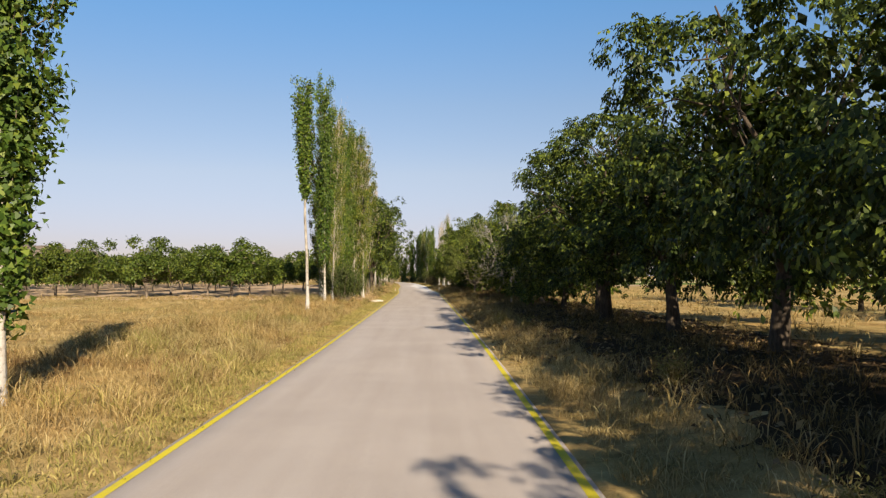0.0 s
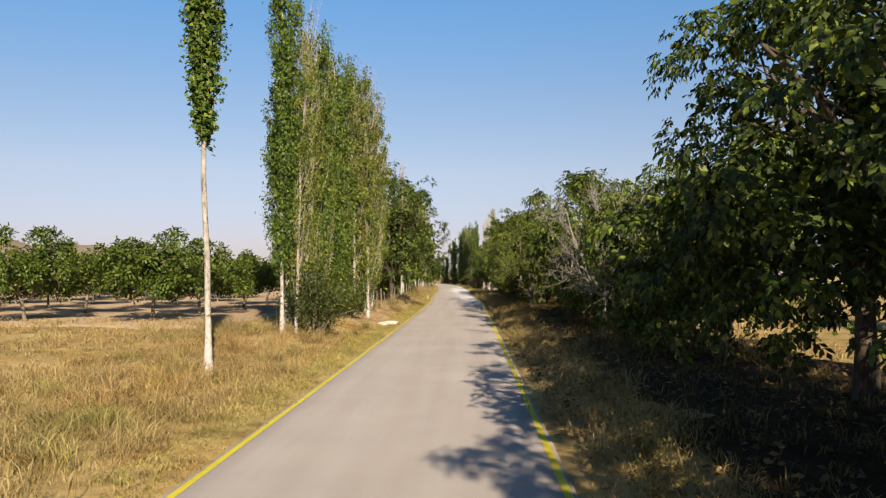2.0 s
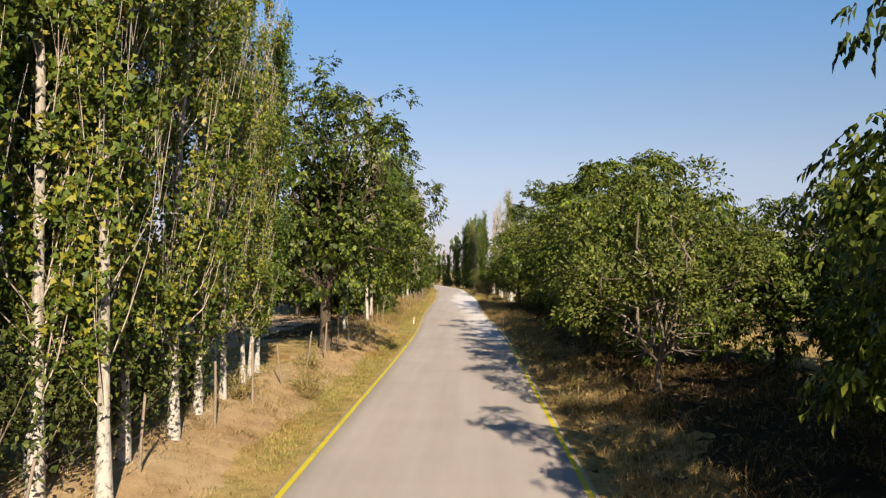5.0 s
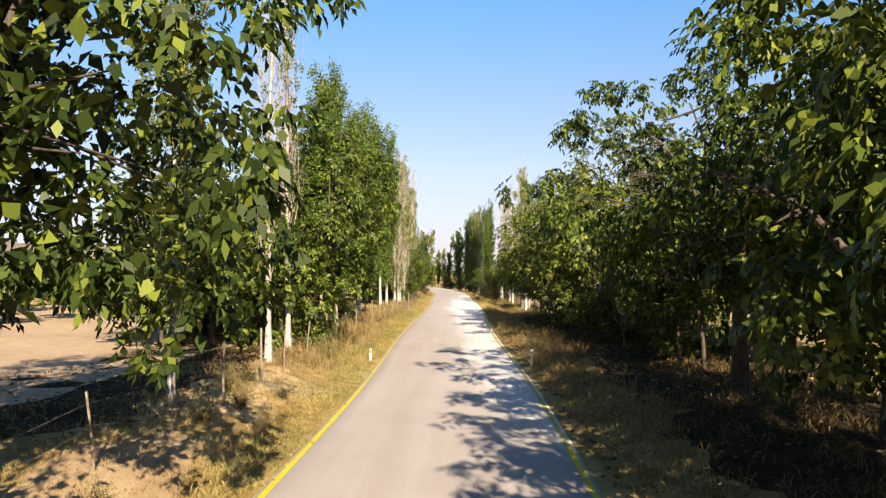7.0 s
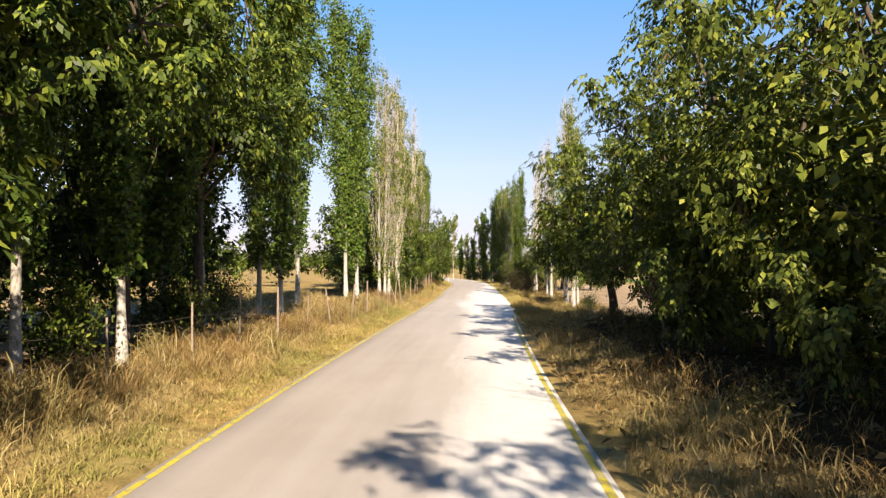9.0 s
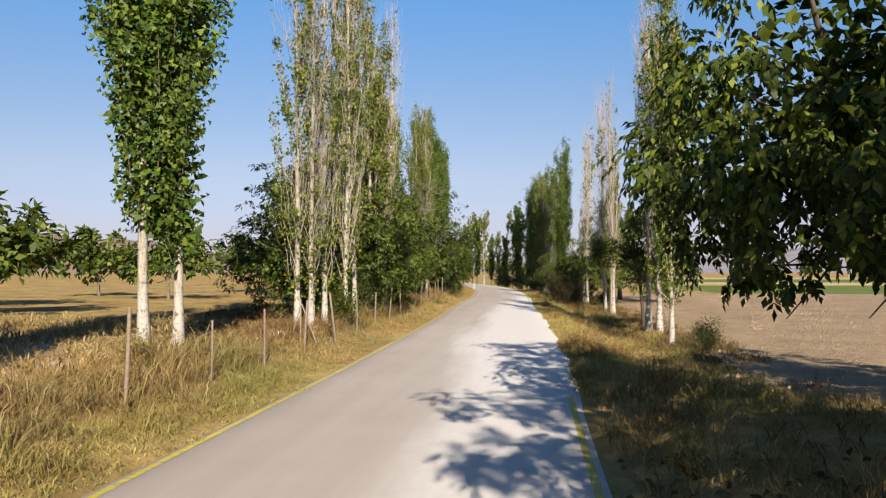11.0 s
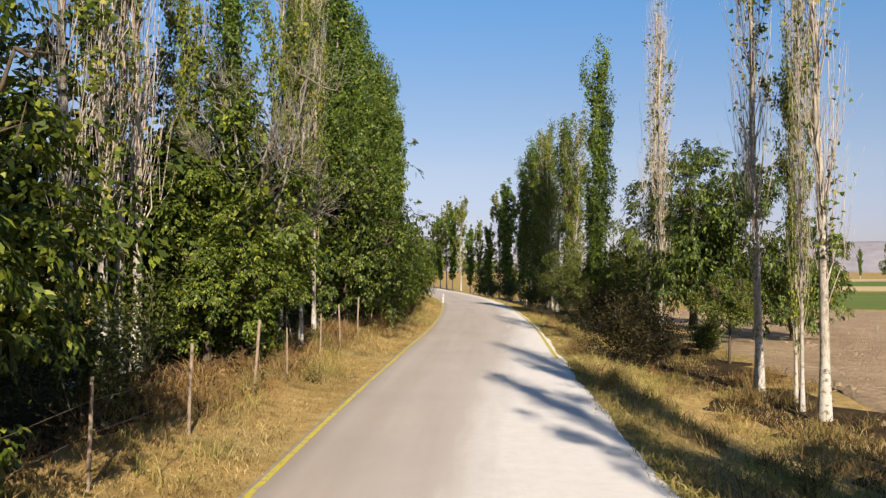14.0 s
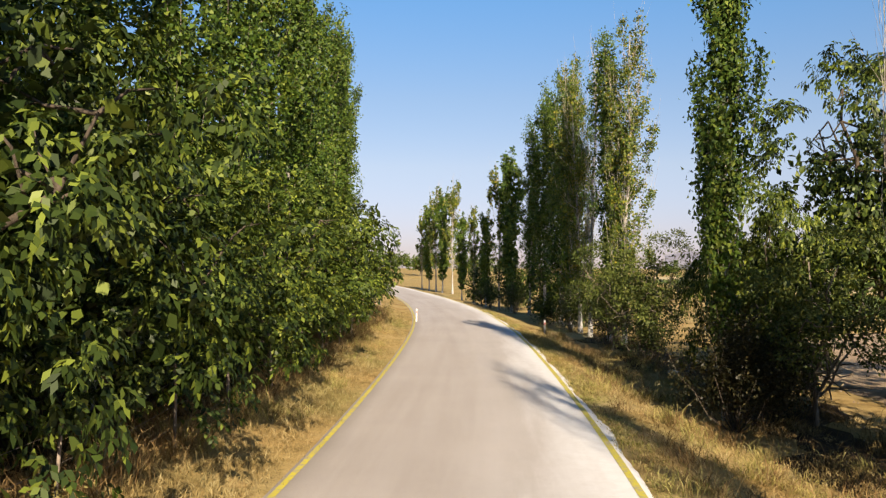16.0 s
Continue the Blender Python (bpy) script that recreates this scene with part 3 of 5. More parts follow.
def road_z(x, y):
    d = x - cx(y)
    return 0.035 * (1 - (np.minimum(np.abs(d), 2.6) / 2.74) ** 2) - 0.03


road_me = strip("road", road_d, road_y, road_z, M_ROAD)
rv = np.zeros(len(road_me.vertices) * 3, np.float32)
road_me.vertices.foreach_get("co", rv)
rv = rv.reshape(len(road_y), len(road_d), 3)
# beyond the middle stretch crushed stone spills past the right edge, which frays
fray = np.random.default_rng(3).normal(0, 1, len(road_y))
fray = 0.008 * fray + 0.05 * np.sin(road_y * 0.83) + 0.025 * np.sin(road_y * 1.9)
spill = smooth(142, 150, road_y) * (1 - smooth(240, 260, road_y))
rv[:, -2:, 0] += (spill * (0.0 + fray))[:, None]
rv[:, -1, 0] += spill * 0.10
rv[:, [0, -1], 2] -= 0.075
road_me.vertices.foreach_set("co", rv.ravel())
road_me.update()
uvl = road_me.uv_layers.new(name="road")
co = np.zeros(len(road_me.vertices) * 3, np.float32)
road_me.vertices.foreach_get("co", co)
co = co.reshape(-1, 3)
vi = np.zeros(len(road_me.loops), np.int32)
road_me.loops.foreach_get("vertex_index", vi)
uvl.data.foreach_set("uv", np.c_[co[:, 0] - cx(co[:, 1]), co[:, 1]][vi].astype(np.float32).ravel())
DUST_Y = [90, 97, 105, 115, 135, 150, 160, 172, 185, 200, 230, 300]
DUST_D = [4.0, 2.4, 1.0, 0.85, 0.8, 0.1, -0.4, -0.2, 0.4, 1.3, 1.7, 1.8]
dustl = road_me.uv_layers.new(name="dust")
dustl.data.foreach_set("uv", np.c_[co[:, 0] - cx(co[:, 1]) - np.interp(co[:, 1], DUST_Y, DUST_D), co[:, 1]][vi].astype(np.float32).ravel())
road = tagged(piece("road", road_me), "narrow worn pale asphalt road with pale stone dust", "road", kind="structure")


def paint(name, d0, d1, ys, label, material=None):
    me = strip(name, [d0, d1], ys, lambda x, y: road_z(x, y) + 0.004, material or M_LINE)
    return tagged(piece(name, me), label, "road marking", kind="structure")


paint("edge_line", -2.50, -2.39, np.arange(-90, 107, 1.0), "worn yellow edge line painted on asphalt")
paint("edge_line", -2.50, -2.40, np.arange(106, 300, 1.0), "faded yellow edge line painted on asphalt", M_LINE_FADED)
paint("edge_line", 2.385, 2.50, np.arange(-90, 99, 1.0), "worn yellow edge line painted on asphalt")
paint("edge_line", 2.39, 2.49, np.arange(98, 147, 1.0), "worn yellow edge line under pale dust", M_LINE_FADED)
paint("edge_line", 2.385, 2.50, np.arange(192, 300, 1.0), "worn yellow edge line fading under dust", M_LINE_FADED)


def field(name, x0, x1, y0, y1, material, label, lift, n=40, wob=1.2):
    """A field lying on the ground, with an uneven outline."""
    xs, ys = np.linspace(x0, x1, n), np.linspace(y0, y1, n)
    X, Y = np.meshgrid(xs, ys)
    k = np.sin(Y * 0.31) + 0.6 * np.sin(Y * 0.83 + 1) + 0.4 * np.sin(Y * 2.1)
    k2 = np.sin(X * 0.27) + 0.6 * np.sin(X * 0.71 + 2)
    ex, ey = (np.abs(X - x1) < 1e-6) * 1.0 + (np.abs(X - x0) < 1e-6), (np.abs(Y - y0) < 1e-6) * 1.0
    X, Y = X + ex * k * wob * 0.4, Y + ey * k2 * wob * 0.4
    Z = gz(X, Y) + lift - 0.25 * np.maximum(ex > 0, ey > 0)
    i, j = np.meshgrid(np.arange(n - 1), np.arange(n - 1), indexing="ij")
    p = i * n + j
    f = np.stack([p, p + 1, p + n + 1, p + n], -1).reshape(-1, 4)
    me = soup(name, np.stack([X, Y, Z], -1).reshape(-1, 3), f, material)
    return tagged(piece(name, me), label, "field", kind="structure")


field("orchard_ground", -140, -10.2, 55, 150, M_ORCHARD, "pale bare tilled soil under the orchard", 0.05, 90)
field("ploughed_field", 1.3, 60, 146, 236, M_PLOUGH, "brown ploughed field beside the road", 0.06, 80)
field("crop_field", 10, 260, 238, 300, M_GREEN, "green crop field behind the ploughed one", 0.06, 30)
field("crop_field", 12, 300, 345, 430, M_GREEN, "green crop field beyond the stubble", 0.10, 20)
field("stubble_field", 4, 500, 302, 520, M_STUBBLE, "pale harvested stubble field", 0.06, 20)


def patch(name, d0, d1, y0, y1, material, label, lift=0.03, wob=0.5):
    """A strip of other ground along the road, with uneven edges."""
    ys = np.arange(y0, y1, 0.6)
    u = np.linspace(0, 1, 14)
    k = np.sin(ys * 0.7) + 0.7 * np.sin(ys * 1.7 + 1) + 0.5 * np.sin(ys * 3.9)
    fade = np.minimum(1, np.minimum(ys - y0, y1 - ys) / 3.0 + 0.05)
    mid = (d0 + d1) / 2
    lo, hi = mid + (d0 - mid) * fade + k * wob * 0.3, mid + (d1 - mid) * fade + np.roll(k, 7) * wob * 0.3
    D = lo[:, None] * (1 - u) + hi[:, None] * u
    Y = np.repeat(ys[:, None], 14, 1)
    X = cx(ys)[:, None] + D
    edge = np.minimum(u, 1 - u)[None] * 6
    Z = gz(X, Y) + lift * np.minimum(1, edge) - 0.012 * (edge < 0.01)
    i, j = np.meshgrid(np.arange(len(ys) - 1), np.arange(13), indexing="ij")
    p = i * 14 + j
    me = soup(name, np.stack([X, Y, Z], -1).reshape(-1, 3), np.stack([p, p + 1, p + 15, p + 14], -1).reshape(-1, 4), material)
    me.polygons.foreach_set("use_smooth", np.ones(len(me.polygons), bool))
    return tagged(piece(name, me), label, "ground", kind="structure")


patch("bare_soil", -5.6, -3.5, 63, 97, M_RED, "reddish bare soil with dry litter beside the road")
patch("pale_soil", -8.6, -3.6, 96, 107.5, M_PALE, "pale trampled bare soil beside the road", 0.008, 1.6)
# litter sheets under the trees; their dark tone deepens the shade there
patch("leaf_litter", 4.4, 11.5, -30, 141, M_SHADED_LITTER, "leaf litter under the walnut trees, darkened for their shade", 0.04, 1.2)
patch("leaf_litter", -11.5, -5.6, 94, 137, M_SHADED_LITTER, "leaf litter under the trees behind the fence, darkened for shade", 0.04, 0.8)
patch("leaf_litter", 6.1, 8.9, 157, 236, M_SHADED_LITTER, "dark litter and dry weeds under the roadside trees", 0.04, 1.6)
patch("leaf_litter", -11.5, -4.9, 152, 240, M_SHADED_LITTER, "leaf litter under the trees behind the fence, darkened for shade", 0.04, 0.6)


def ridge(name, az0, az1, dist, depth, heights, material, label):
    """Low hills far away: az in degrees to the right of straight ahead."""
    az = np.radians(np.linspace(az0, az1, 60))
    hs = np.interp(np.linspace(0, 1, 60), np.linspace(0, 1, len(heights)), heights)
    hs = hs * (1 + 0.08 * np.sin(np.arange(60) * 0.9) + 0.05 * np.sin(np.arange(60) * 2.3))
    rows = []
    for k, u in enumerate(np.linspace(0, 1, 9)):
        rr = dist + depth * u
        rows.append(np.c_[np.sin(az) * rr, 150 + np.cos(az) * rr, hs * np.sin(u * np.pi) ** 1.3 - 2])
    v = np.concatenate(rows)
    i, j = np.meshgrid(np.arange(8), np.arange(59), indexing="ij")
    p = i * 60 + j
    me = soup(name, v, np.stack([p, p + 1, p + 61, p + 60], -1).reshape(-1, 4), material)
    me.polygons.foreach_set("use_smooth", np.ones(len(me.polygons), bool))
    return tagged(piece(name, me), label, "hill", kind="structure")


ridge("backdrop", -75, -12, 900, 700, [55, 75, 72, 66, 62, 50, 25, 8], M_HILL, "low bare tan hills far off")
ridge("backdrop", 8, 70, 2400, 900, [45, 95, 120, 105, 130, 115, 90], M_HILL_FAR, "far hills on the horizon, tinted blue-grey for haze")

# ---- tree kinds ----
G = "tall slender green poplar with pale whitewashed trunk"
green = [Kind(poplar(14.5, 1.6, 13500, 0.04, 1.0, 11, label=G)), Kind(poplar(15.0, 2.2, 13500, 0.08, 1.05, 12, label=G)),
         Kind(poplar(14.0, 1.2, 13500, 0.03, 1.15, 13, label=G))]
half_bare = [Kind(poplar(14.5, 1.1, 12500, 0.5, 1.0, 21, LEAF_POPLAR_DRY, size=0.095, label="half-bare poplar with beige twigs and yellowing leaves", twigs=76)),
             Kind(poplar(14.0, 1.0, 13500, 0.4, 1.1, 22, LEAF_POPLAR_DRY, size=0.095, label="thinning poplar with beige twigs and yellowing leaves", twigs=76))]
sparse = Kind(poplar(14.5, 0.9, 3000, 0.72, 0.75, 23, LEAF_POPLAR_DRY, size=0.1, label="pale-trunked poplar with sparse leaves and bare twigs", twigs=70))
dead = [Kind(poplar(15.0, 2.2, 420, 0.93, 0.5, 31, LEAF_POPLAR_DRY, label="dead bare poplar with pale upright twigs", twigs=84)),
        Kind(poplar(14.0, 2.6, 800, 0.9, 0.5, 32, LEAF_POPLAR_DRY, label="almost bare poplar with pale trunk and few leaves", twigs=80))]
lone = Kind(poplar(11.2, 5.2, 6000, 0.0, 0.5, 41, label="lone slender poplar with a bare pale trunk and a high crown"))
low_poplar = Kind(poplar(12.0, 0.8, 12000, 0.0, 0.85, 42, label="tall green poplar leafy down to the dry grass"))
far_poplar = [Kind(poplar(14.5, 1.6, 4200, 0.05, 1.2, 51, size=0.24, twigs=40, label="distant green poplar in a row")),
              Kind(poplar(14.5, 2.5, 2600, 0.4, 1.1, 52, LEAF_POPLAR_DRY, size=0.22, twigs=50, label="distant thinning poplar in a row"))]
WL = "broad walnut tree with drooping green leaves beside the road"
# the first kind wears the dark leaf colour in place of shade on the row
walnut = [Kind(broad_tree("walnut_tree", "walnut tree", 8.6, 3.6, 4200, 5, 0.140, 0.072, 61, LEAF_DARK, BARK_DARK, WL, "walnut trees", 1.0, 0.8, 9, 0.2, 0.2, 1.15, inner=4300, spray=0.25)),
          Kind(broad_tree("walnut_tree", "walnut tree", 7.4, 3.4, 3800, 5, 0.140, 0.072, 62, LEAF_WALNUT, BARK_DARK, WL, "walnut trees", 1.0, 1.25, 9, 0.22, 0.17, 1.1, inner=4000, spray=0.25)),
          Kind(broad_tree("walnut_tree", "walnut tree", 6.2, 3.2, 3300, 5, 0.140, 0.072, 63, LEAF_WALNUT, BARK_DARK, WL, "walnut trees", 1.0, 0.6, 8, 0.22, 0.15, 1.1, inner=3400, spray=0.25)),
          Kind(broad_tree("walnut_tree", "walnut tree", 8.8, 3.8, 4300, 5, 0.140, 0.072, 64, LEAF_OLIVE, BARK_DARK, WL, "walnut trees", 1.0, 0.5, 9, 0.2, 0.2, 1.2, inner=4300, spray=0.25))]
dark_walnut = [Kind(broad_tree("walnut_tree", "walnut tree", 8.8, 3.1, 3200, 5, 0.138, 0.070, 71, LEAF_DARK, BARK_DARK, "dense dark green walnut tree behind the fence", "walnut trees", 0.85, 0.5, 8, 0.22, 0.13, 1.1, inner=3800, spray=0.25)),
               Kind(broad_tree("walnut_tree", "walnut tree", 7.6, 2.7, 2900, 5, 0.138, 0.070, 72, LEAF_WALNUT, BARK_DARK, "dense green walnut tree behind the fence", "walnut trees", 0.85, 0.4, 8, 0.22, 0.12, 1.05, inner=3400, spray=0.25))]
high_walnut = Kind(broad_tree("walnut_tree", "walnut tree", 9.8, 3.0, 3300, 5, 0.140, 0.072, 73, LEAF_WALNUT, BARK_DARK, "tall walnut tree with a high crown behind the fence", "walnut trees", 0.9, 3.1, 8, 0.36, 0.13, 1.1, inner=3400, spray=0.25))
fine = [Kind(broad_tree("elm_tree", "tree", 5.9, 2.4, 6600, 1, 0.13, 0.062, 81, LEAF_FINE, BARK_GREY, "small fine-leaved tree with several grey stems", "", 0.1, 1.3, 8, 0.14, 0.07, 0.8, inner=1400, spray=0.18)),
        Kind(broad_tree("elm_tree", "tree", 4.8, 1.5, 5600, 1, 0.13, 0.062, 82, LEAF_FINE, BARK_DARK, "small fine-leaved tree on a dark leaning trunk", "", 0.1, 1.7, 6, 0.36, 0.07, 0.6, inner=800, spray=0.18))]
orchard = [Kind(broad_tree("orchard_tree", "fruit tree", 3.7, 2.2, 900, 1, 0.36, 0.2, 91 + k, LEAF_ORCHARD, BARK_GREY, "low round green orchard tree on bare soil", "orchard trees", 0.3, 0.95, 5, 0.26, 0.07, 0.85, inner=420, subs=3, spray=0.42)) for k in range(3)]
near_orchard = [Kind(broad_tree("orchard_tree", "fruit tree", 3.7, 2.25, 4800, 1, 0.17, 0.095, 111 + k, LEAF_ORCHARD, BARK_GREY, "low round green orchard tree on bare soil", "orchard trees", 0.3, 0.95, 6, 0.26, 0.08, 0.85, inner=1100, subs=4, spray=0.32)) for k in range(2)]
bush = [Kind(shrub("bush", "bush", 2.9, 1.5, 3000, 0.12, 0.056, 95, LEAF_BUSH, "dense dull green bush at the foot of the poplars", "bushes")),
        Kind(shrub("bush", "bush", 2.1, 1.3, 2800, 0.13, 0.065, 96, LEAF_WALNUT, "leafy green bush growing at the fence", "bushes"))]
brown_bush = Kind(shrub("bush", "bush", 2.9, 1.4, 5600, 0.085, 0.042, 99, LEAF_BROWN, "dense withered brown-green bush on the slope", "bushes", BARK_DARK))
back_tree = [Kind(broad_tree("background_tree", "tree", 7.5, 3.3, 2100, 1, 0.36, 0.17, 101 + k, LEAF_DARK, BARK_DARK, "dark leafy tree behind the roadside row", "background trees", 0.7, 0.5, 6, 0.2, 0.13, 1.2, inner=900, subs=4, spray=0.5)) for k in range(2)]
r2 = np.random.default_rng(99)


def spin():
    return float(r2.uniform(0, 360))


def trees(spots):
    for kind, x, y, s, *w in spots:
        kind.place(put_at(x, y, spin(), w[0] if w else s, s, lean=(float(r2.normal(0, 0.7)), float(r2.normal(0, 0.7)))))


g0, g1, g2 = green
h0, h1 = half_bare
d0, d1 = dead
# left verge, from the start: one near poplar, the lone one, then the long row
low_poplar.place(put_at(-7.0, 13.2, 40))
lone.place(put_at(-7.1, 43.8, 10, 1.1, 1.07))
trees(((g1, -7.55, 53.3, 0.96, 0.74), (h0, -7.1, 53.6, 0.86, 0.6), (h1, -8.2, 56.5, 0.9, 0.75), (h0, -8.6, 58.4, 0.86, 0.8), (h1, -8.0, 59.2, 0.92, 0.8), (g0, -7.5, 60.3, 0.93, 0.75), (h0, -8.0, 62.0, 0.88, 0.75), (g0, -7.75, 66.9, 0.96, 0.9), (h1, -8.0, 67.4, 0.97),
       (h1, -7.3, 68.4, 0.96), (h0, -6.6, 68.9, 0.92), (g0, -7.9, 69.4, 0.98), (h0, -7.1, 70.6, 0.94), (h1, -7.1, 72.7, 0.92), (g1, -8.0, 72.2, 0.88),
       (h0, -7.4, 74.8, 0.82, 0.8), (h1, -7.5, 76.7, 0.8, 0.75), (h0, -8.5, 79.0, 0.8, 0.8), (h1, -7.9, 79.6, 0.76, 0.7), (h0, -8.0, 80.6, 0.74, 0.7), (g2, -8.1, 81.6, 0.74, 0.65)))
for k, x, y, s in ((0, -6.4, 53.4, 1.0), (0, -6.8, 55.2, 1.05), (0, -7.6, 56.8, 0.9), (1, -7.6, 60.8, 1.1), (1, -8.0, 63.0, 1.25), (1, -7.3, 64.4, 1.0), (1, -7.5, 66.0, 0.8), (0, -8.9, 70.0, 0.8), (1, -8.2, 76.0, 0.9), (0, -7.9, 67.4, 1.05), (0, -7.7, 69.6, 0.95), (0, -7.9, 72.0, 0.85), (0, -8.2, 74.2, 0.8)):
    bush[k].place(put_at(x, y, spin(), s))
round_walnut = Kind(broad_tree("walnut_tree", "walnut tree", 10.0, 3.5, 4300, 5, 0.145, 0.075, 75, LEAF_DARK, BARK_DARK, "large dense dark walnut tree with a rounded crown", "walnut trees", 0.85, 0.9, 10, 0.2, 0.2, 1.25, inner=5000, spray=0.26, dense=4.6))
trees(((round_walnut, -7.6, 89.2, 1.1, 1.08), (h1, -8.75, 99.5, 0.84, 0.75)))
# left, second stretch
trees(((d0, -8.7, 107.0, 0.88, 0.95), (d1, -8.9, 110.2, 0.95, 1.0), (g1, -9.4, 118.0, 0.8), (g0, -9.3, 121.0, 0.85), (g2, -10.8, 126.0, 0.9), (g1, -11.4, 130.0, 0.88),
       (g0, -11.8, 136.3, 0.95), (g2, -10.7, 135.4, 0.93), (g1, -11.3, 139.7, 0.97), (g1, -10.7, 146.2, 1.0), (g0, -10.3, 146.8, 0.98)))
trees(((dark_walnut[1], -12.2, 112.0, 0.92, 1.05), (dark_walnut[1], -9.6, 112.0, 0.98, 1.1), (high_walnut, -9.6, 117.4, 1.0, 1.05), (high_walnut, -10.3, 123.0, 1.05), (high_walnut, -11.0, 128.6, 1.0), (dark_walnut[0], -14.8, 121.0, 1.0), (dark_walnut[0], -15.0, 130.0, 1.0)))
# left, third stretch
trees(((sparse, -10.7, 155.4, 0.95, 0.9), (sparse, -10.5, 156.1, 0.93, 0.8), (d1, -10.62, 156.7, 0.6, 0.5), (sparse, -10.5, 157.6, 0.95, 0.85), (sparse, -10.35, 159.6, 0.95, 0.9), (d1, -10.5, 161.6, 0.95), (h0, -10.9, 161.5, 0.92, 0.7), (sparse, -11.3, 163.4, 0.97, 0.9), (h1, -10.9, 165.5, 0.93),
       (d0, -10.8, 168.0, 0.92), (h0, -11.6, 170.5, 0.95, 0.8), (d1, -14.6, 176.6, 0.9), (h1, -15.2, 178.8, 0.92), (sparse, -14.04, 180.56, 0.97, 1.15), (d1, -14.0, 181.55, 0.97, 1.1), (sparse, -14.3, 182.7, 1.0, 1.15), (d0, -14.05, 183.0, 1.0, 1.1), (h0, -14.7, 186.6, 0.92, 0.7), (g2, -14.4, 189.8, 0.95, 0.8),
       (h0, -12.5, 189.6, 0.92, 0.6), (h1, -13.3, 190.2, 0.95, 0.62), (d0, -12.9, 192.4, 0.9, 0.7), (g0, -13.9, 196.8, 0.97), (g1, -14.1, 199.6, 1.0), (g2, -14.5, 203.0, 1.05), (g0, -14.9, 207.0, 1.04), (g1, -15.4, 211.0, 1.05),
       (g2, -16.0, 215.0, 1.12), (g0, -16.4, 219.0, 1.08), (g1, -16.8, 223.0, 1.06), (g2, -17.1, 227.0, 1.1), (g0, -17.4, 231.0, 1.05), (g1, -17.9, 235.0, 0.98)))
trees(((dark_walnut[0], -12.9, 161.6, 0.68, 0.72), (dark_walnut[0], -12.3, 164.6, 0.75, 0.8), (dark_walnut[1], -11.3, 166.2, 0.72, 0.8), (dark_walnut[0], -12.4, 168.2, 0.85), (dark_walnut[1], -11.6, 170.4, 0.76, 0.85), (dark_walnut[1], -12.2, 173.6, 0.82, 0.85), (dark_walnut[1], -17.2, 180.4, 0.8, 0.85), (dark_walnut[0], -16.4, 176.5, 0.85), (dark_walnut[1], -13.5, 186.6, 0.95, 0.9), (dark_walnut[1], -13.3, 184.9, 0.62, 0.72), (dark_walnut[0], -15.6, 189.0, 0.9), (dark_walnut[0], -16.4, 194.5, 0.9),
       (dark_walnut[0], -12.9, 196.6, 0.95, 0.85), (dark_walnut[0], -13.2, 201.0, 0.7, 0.8), (dark_walnut[1], -13.6, 205.6, 0.72, 0.85), (dark_walnut[1], -13.9, 209.8, 0.7, 0.85), (dark_walnut[1], -14.4, 214.2, 0.7, 0.85), (dark_walnut[1], -15.0, 219.0, 0.65, 0.85), (back_tree[0], -15.6, 223.4, 0.8, 0.7), (back_tree[1], -16.2, 229.0, 0.8, 0.7)))
for k, x, y, s in ((1, -9.4, 114.8, 0.7), (1, -9.9, 120.0, 0.8), (1, -10.3, 126.0, 0.8), (0, -11.5, 131.0, 0.8), (1, -10.2, 158.6, 0.7), (0, -11.2, 164.2, 0.9), (1, -11.4, 172.0, 0.8), (0, -12.0, 177.5, 0.8), (0, -13.9, 183.0, 0.95), (0, -15.3, 188.0, 0.9), (0, -15.6, 193.0, 0.9), (0, -14.9, 197.5, 1.0), (0, -15.3, 199.5, 0.95), (0, -13.0, 169.5, 0.85), (0, -13.4, 174.0, 0.9), (0, -11.9, 116.0, 0.9), (0, -12.2, 121.0, 0.9)):
    bush[k].place(put_at(x, y, spin(), s))
